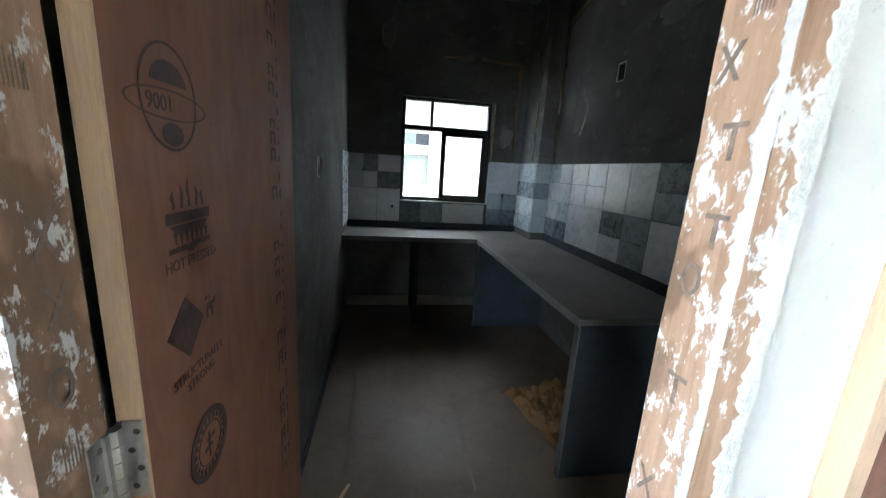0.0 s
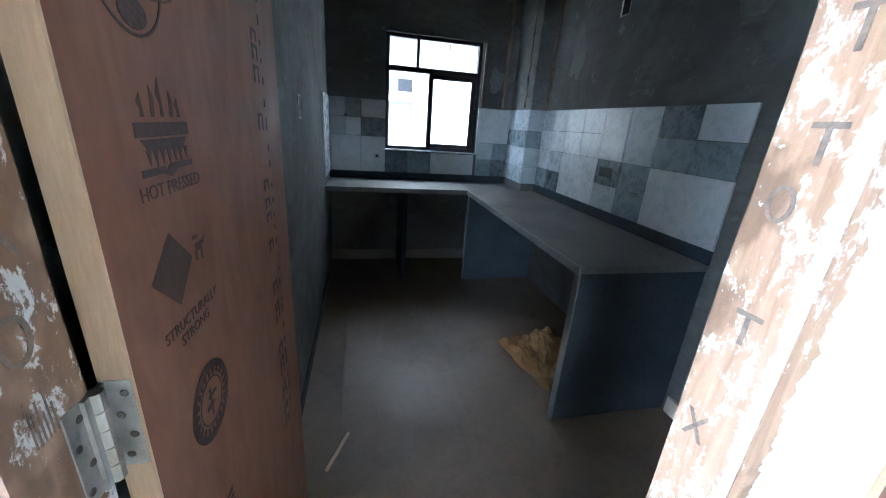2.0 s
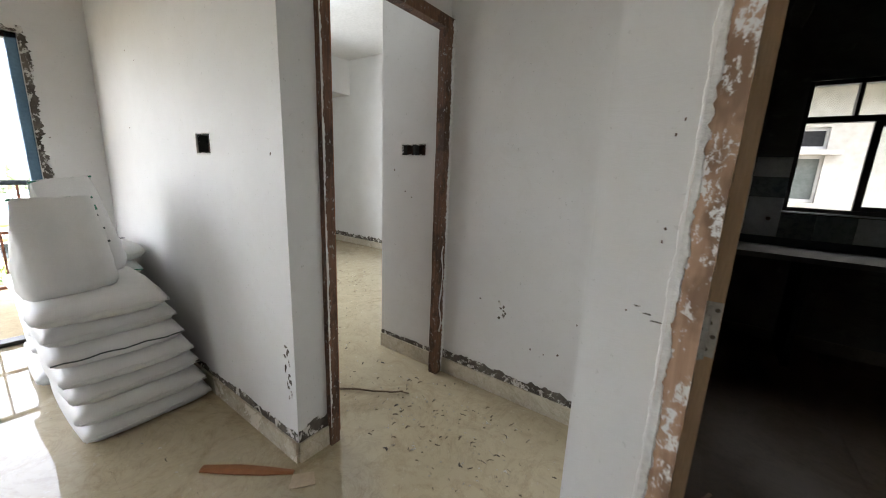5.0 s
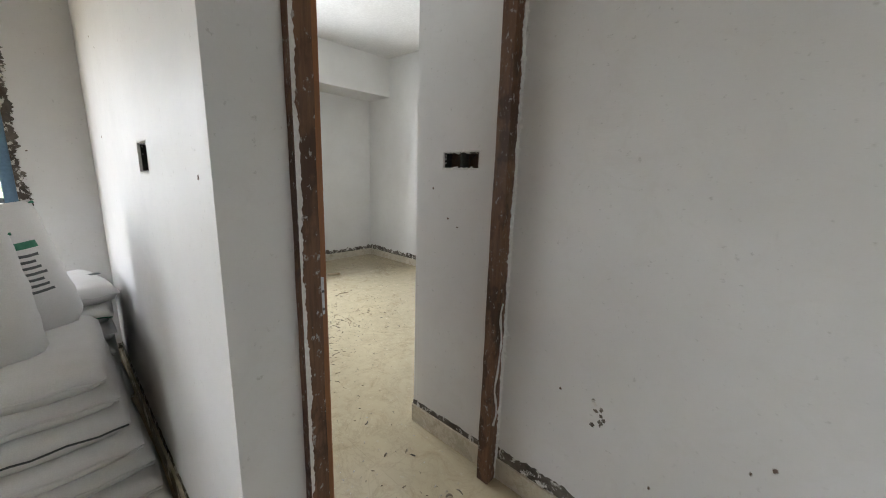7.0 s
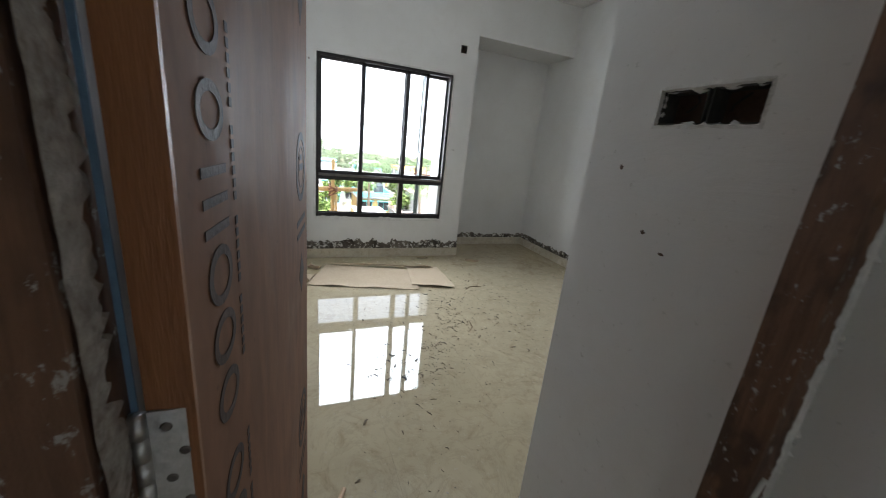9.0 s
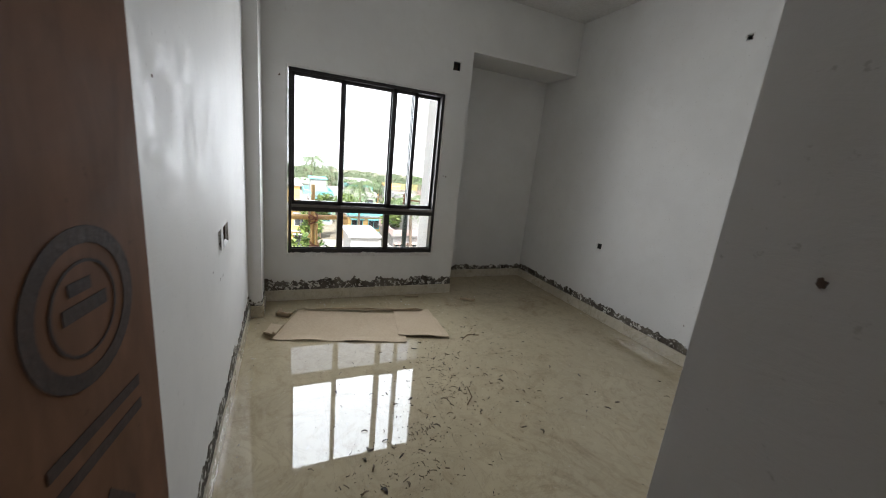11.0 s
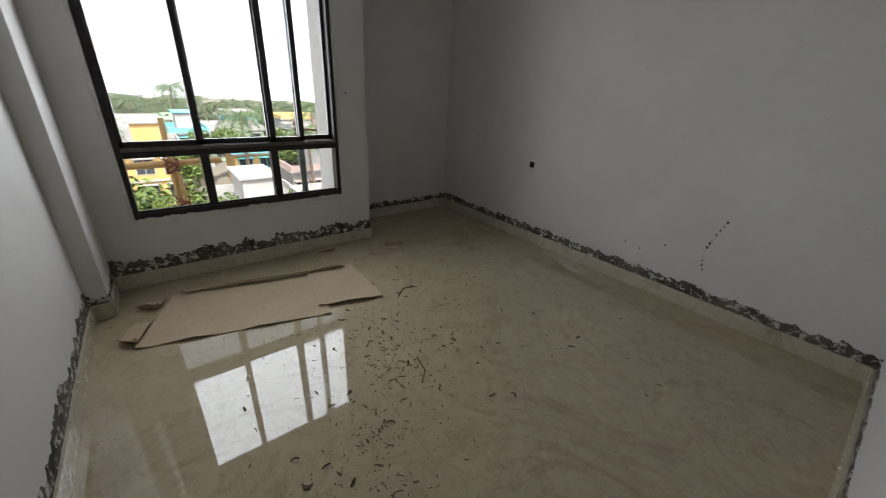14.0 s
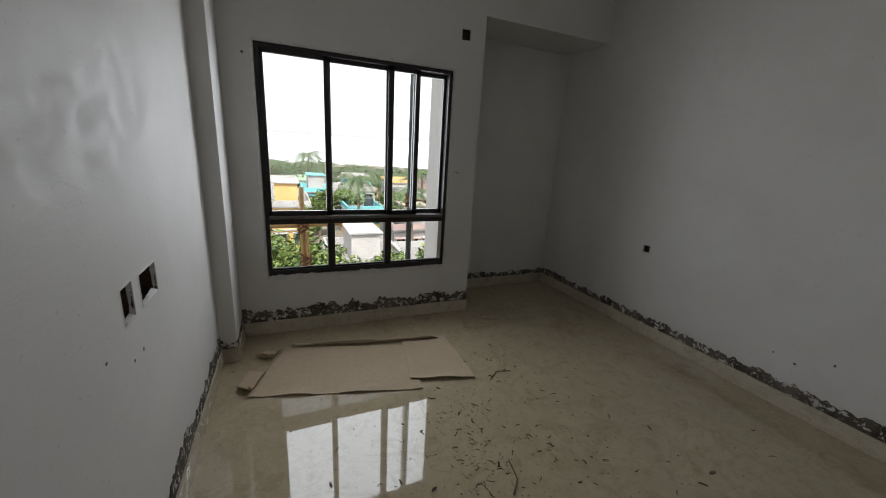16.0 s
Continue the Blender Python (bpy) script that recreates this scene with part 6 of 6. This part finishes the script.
def palm(label, x, y, h, seed, length=3.4):
    rng = random.Random(seed)
    t = thing("palm_tree", label, "palm", "coconut palms", at=(x, y, GZ))
    bend = rng.uniform(-0.6, 0.6)
    part("trunk", tube(bmesh.new(), [(0, 0, 0), (bend * 0.2, bend * 0.1, h * 0.4), (bend * 0.6, bend * 0.4, h * 0.8), (bend, bend * 0.6, h)], [0.2, 0.15, 0.12, 0.1], 8), BARK, t)
    verts, faces = [], []
    palm_fronds(rng, verts, faces, (bend, bend * 0.6, h), length, 26, 9)
    data_part("crown", verts, faces, LEAF_PALM, t)
    return t


broad_tree("leafy green tree just below the window", -19.5, 2.2, 6.6, 2.0, 1, 3600, 0.15)
broad_tree("leafy tree beside the low house", -22, 7.6, 4.6, 1.6, 2, 2400, 0.14)
broad_tree("green tree beyond the recess wall", -18, 8.4, 6.4, 1.6, 3, 2600, 0.14)
broad_tree("bushy yellow-green tree by the ochre house", -40, 4.6, 4.6, 1.2, 4, 1500, 0.16)
broad_tree("tall dark green tree", -50, 9.5, 5.4, 2.0, 5, 2000, 0.2)
broad_tree("green tree among the houses", -40, 14.0, 6.2, 2.2, 6, 2200, 0.22)
broad_tree("garden tree below the balcony", -16, -6.0, 6.5, 2.2, 7, 2600, 0.16)
broad_tree("garden tree beyond the balcony", -24, -14.0, 7.2, 2.6, 8, 2600, 0.2)
broad_tree("young leafy tree before the low house", -24, 5.2, 4.4, 1.3, 9, 2000, 0.13)
broad_tree("leafy garden tree before the terrace", -22, 10.6, 4.8, 1.5, 10, 2200, 0.14)
broad_tree("spreading green tree before the ochre house", -30, -0.6, 3.9, 1.6, 17, 2200, 0.14)
broad_tree("round green tree between houses", -48, 6.0, 5.2, 1.5, 18, 1800, 0.2)
palm("tall coconut palm between the houses", -40, 9.4, 8.0, 11, 3.3)
palm("coconut palm by the ochre house", -42, -1.2, 7.2, 12, 3.0)
palm("coconut palm by the pink house", -44, 18.0, 8.6, 13, 3.6)
palm("coconut palm behind the low house", -34, 13.5, 7.2, 14, 3.0)
palm("coconut palm behind the white house", -72, 6.0, 9.6, 15, 3.8)
palm("coconut palm beside the roof terrace", -56, -3.0, 8.8, 16, 3.6)

# far palm groves and undergrowth
rng = random.Random(50)
verts, faces = [], []
tv, tf_ = [], []
for _ in range(560):
    d = rng.uniform(84, 190)
    a = rng.uniform(-0.62, 0.62)
    x, y = -d * math.cos(a), 2.5 + d * math.sin(a)
    h = rng.uniform(4.8, 7.0) + 0.9 * math.sin(7 * a + 2.4)
    gz = GZ - FALL * (d - 60)
    palm_fronds(rng, verts, faces, (x, y, gz + h), rng.uniform(2.2, 3.3), 15, 5)
    k = len(tv)
    tv += [(x, y - 0.14, gz), (x, y + 0.14, gz), (x, y + 0.1, gz + h), (x, y - 0.1, gz + h)]
    tv += [(x - 0.2, y - 0.14, gz), (x - 0.2, y + 0.14, gz), (x - 0.2, y + 0.1, gz + h), (x - 0.2, y - 0.1, gz + h)]
    tf_ += [(k, k + 1, k + 2, k + 3), (k + 1, k + 5, k + 6, k + 2), (k + 4, k, k + 3, k + 7), (k + 5, k + 4, k + 7, k + 6)]
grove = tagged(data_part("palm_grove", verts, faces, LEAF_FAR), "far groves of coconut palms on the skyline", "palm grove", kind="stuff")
data_part("trunks", tv, tf_, BARK, grove)
verts, faces = [], []
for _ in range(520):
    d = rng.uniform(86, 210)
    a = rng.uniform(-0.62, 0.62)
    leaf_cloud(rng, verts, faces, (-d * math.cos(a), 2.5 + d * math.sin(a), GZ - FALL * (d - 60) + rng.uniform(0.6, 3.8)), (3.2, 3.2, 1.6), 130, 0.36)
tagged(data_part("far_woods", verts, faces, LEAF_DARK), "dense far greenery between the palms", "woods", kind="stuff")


# glowing arc added to imitate pale haze where the land fades into the sky
hz = bpy.data.materials.new("glowing_haze_backdrop")
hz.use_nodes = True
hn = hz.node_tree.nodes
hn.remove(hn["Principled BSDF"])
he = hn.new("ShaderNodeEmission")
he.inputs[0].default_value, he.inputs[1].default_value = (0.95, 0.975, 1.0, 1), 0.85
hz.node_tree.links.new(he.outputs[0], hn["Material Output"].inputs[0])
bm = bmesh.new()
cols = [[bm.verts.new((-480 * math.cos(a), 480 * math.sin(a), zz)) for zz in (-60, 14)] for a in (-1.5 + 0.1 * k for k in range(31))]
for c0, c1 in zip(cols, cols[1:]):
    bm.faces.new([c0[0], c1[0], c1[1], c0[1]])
tagged(part("backdrop", bm, hz), "glowing backdrop imitating pale haze over the far distance", "haze", kind="structure")


# ---- scaffold poles outside the window ----
def pole(label, a, b, r, mat, category="scaffold pole"):
    t = thing("scaffold_pole", label, category, "scaffold poles")
    pa, pb = Vector(a), Vector(b)
    n = max(3, int((pb - pa).length / 0.4))
    pts = [pa.lerp(pb, k / n) for k in range(n + 1)]
    fine, rs = [], []
    for p, q in zip(pts, pts[1:]):
        fine += [p, p.lerp(q, 0.06), p.lerp(q, 0.12)]
        rs += [r * 1.13, r * 1.13, r]
    fine.append(pts[-1])
    rs.append(r)
    part("pole", tube(bmesh.new(), fine, rs, 10), mat, t, smooth=True)
    return t


def lashing(x, y, z, r=0.07):
    t = thing("rope_lashing", "frayed rope lashing on the bamboo scaffold", "rope", "scaffold lashings")
    bm = bmesh.new()
    for k in range(5):
        pts = [(x + r * math.cos(a) * 0.8, y + r * math.sin(a) * 0.8, z - 0.05 + 0.024 * k + 0.03 * math.sin(a + k)) for a in (2 * math.pi * j / 10 for j in range(11))]
        tube(bm, pts, 0.011, 5)
    part("rope", bm, RUST, t)


SX = -5.6
pole("upright weathered bamboo pole outside the window", (SX, 2.61, GZ), (SX, 2.615, 0.95), 0.026, BAMBOO)
pole("second bamboo pole lashed beside the upright", (SX + 0.03, 2.665, GZ), (SX + 0.03, 2.66, 0.46), 0.018, BAMBOO)
pole("horizontal bamboo pole lashed to the upright", (SX - 0.06, 1.2, 0.50), (SX - 0.06, 3.05, 0.53), 0.03, BAMBOO)
pole("dark green upright pipe outside the window", (SX, 3.865, GZ), (SX, 3.86, 3.3), 0.032, PIPE_DARK)
pole("thin rusty bar tied to the pipe", (SX + 0.03, 3.80, 0.83), (SX + 0.03, 4.20, 0.80), 0.010, RUST)
lashing(SX, 2.62, 0.52)
lashing(SX, 2.64, 0.14)
lashing(SX, 3.86, 0.82, 0.06)


# ---- neighbouring building beyond the kitchen window ----
nb = thing("apartment_building", "white neighbouring apartment building close to the kitchen", "building")
NBY = 8.0
DUSTY_PANE = two_tone("dusty_grey_pane", (0.055, 0.065, 0.06), (0.095, 0.105, 0.098), 3, 20, 0.7, spec=0.2)
VENT_DARK = two_tone("dark_vent_opening", (0.012, 0.012, 0.013), (0.03, 0.03, 0.03), 3, 20, 0.8, spec=0.1)
# facade colour lowered so less light bounces into the kitchen
HDIM = two_tone("darkened_facade_render", (0.22, 0.21, 0.19), (0.34, 0.33, 0.30), 1.2, 9, 0.9)
part("wall", wall_mesh("x", -4.0, 9.0, NBY, NBY + 0.25, GZ, 2.62, [(1.44, 1.98, 1.06, 1.68), (1.44, 1.98, 1.76, 2.04)]), HDIM, nb)
part("upper_wall", boxed(-4.0, 9.0, NBY + 0.9, NBY + 1.1, 2.62, 9.0), HDIM, nb)
part("roof_slab", boxed(-4.2, 9.2, NBY - 0.7, NBY + 1.1, 2.62, 2.74), HW, nb)
part("sunshade", boxed(1.30, 2.12, NBY - 0.12, NBY, 1.69, 1.745), HW, nb)
part("bracket", boxed(2.55, 2.75, NBY - 0.6, NBY, 2.35, 2.62), HGREY, nb)
for zz0, zz1, split in ((1.06, 1.68, False), (1.76, 2.04, True)):
    w = part("window", boxed(1.44, 1.47, NBY + 0.06, NBY + 0.12, zz0, zz1), HW, nb)
    part("frame", boxed(1.95, 1.98, NBY + 0.06, NBY + 0.12, zz0, zz1), HW, w)
    part("frame", boxed(1.47, 1.95, NBY + 0.06, NBY + 0.12, zz0, zz0 + 0.04), HW, w)
    part("frame", boxed(1.47, 1.95, NBY + 0.06, NBY + 0.12, zz1 - 0.04, zz1), HW, w)
    if split:
        part("pane", boxed(1.72, 1.95, NBY + 0.08, NBY + 0.09, zz0 + 0.04, zz1 - 0.04), VENT_DARK, w)
        part("pane", boxed(1.47, 1.715, NBY + 0.08, NBY + 0.09, zz0 + 0.04, zz1 - 0.04), DUSTY_PANE, w)
    else:
        part("pane", boxed(1.47, 1.95, NBY + 0.08, NBY + 0.09, zz0 + 0.04, zz1 - 0.04), DUSTY_PANE, w, "grey frosted pane")
part("room_behind", boxed(1.2, 2.2, NBY + 0.26, NBY + 0.3, 1.0, 2.6), DARKGLASS, nb)

# ---- floor tiles ----
def floor_tiles(owner, x0, x1, y0, y1, mat, ox, oy, size=0.6, gap=0.0001):
    meshes = {}
    i0, i1 = math.floor((x0 - ox) / size), math.ceil((x1 - ox) / size)
    j0, j1 = math.floor((y0 - oy) / size), math.ceil((y1 - oy) / size)
    for i in range(i0, i1):
        for j in range(j0, j1):
            a0, a1 = max(x0, ox + i * size) + gap, min(x1, ox + (i + 1) * size) - gap
            b0, b1 = max(y0, oy + j * size) + gap, min(y1, oy + (j + 1) * size) - gap
            if a1 - a0 < 0.01 or b1 - b0 < 0.01:
                continue
            key = (round(a1 - a0, 3), round(b1 - b0, 3), mat.name)
            if key not in meshes:
                bm = boxed(0, a1 - a0, 0, b1 - b0, -0.006, 0, bevel=0.00025)
                me = bpy.data.meshes.new("floor_tile")
                bm.to_mesh(me)
                bm.free()
                me.materials.append(mat)
                meshes[key] = me
            ob = new("floor_tile", meshes[key])
            ob.location = (a0, b0, 0)
            ob.parent = owner


floor_main = tagged(part("floor", boxed(RX - 0.2, LX1 + 0.2, LY0 - 0.2, BY1 + 0.2, -0.25, -0.201), GROUT), "beige marble-look tiled floor, dusty and littered", "floor", kind="structure")
floor_tiles(floor_main, RX, BX1 + 0.12, AY1, BY1, FLOOR, -1.38, 2.51)
floor_tiles(floor_main, BX1 + 0.12, 0.714, HY, NY, FLOOR, -1.38, 2.51)
floor_tiles(floor_main, LX0, BX1 + 0.12, LY0, AY1, FLOOR, -1.38, 2.51)
floor_tiles(floor_main, BX1 + 0.12, LX1, LY0, HY, FLOOR, -1.38, 2.51)
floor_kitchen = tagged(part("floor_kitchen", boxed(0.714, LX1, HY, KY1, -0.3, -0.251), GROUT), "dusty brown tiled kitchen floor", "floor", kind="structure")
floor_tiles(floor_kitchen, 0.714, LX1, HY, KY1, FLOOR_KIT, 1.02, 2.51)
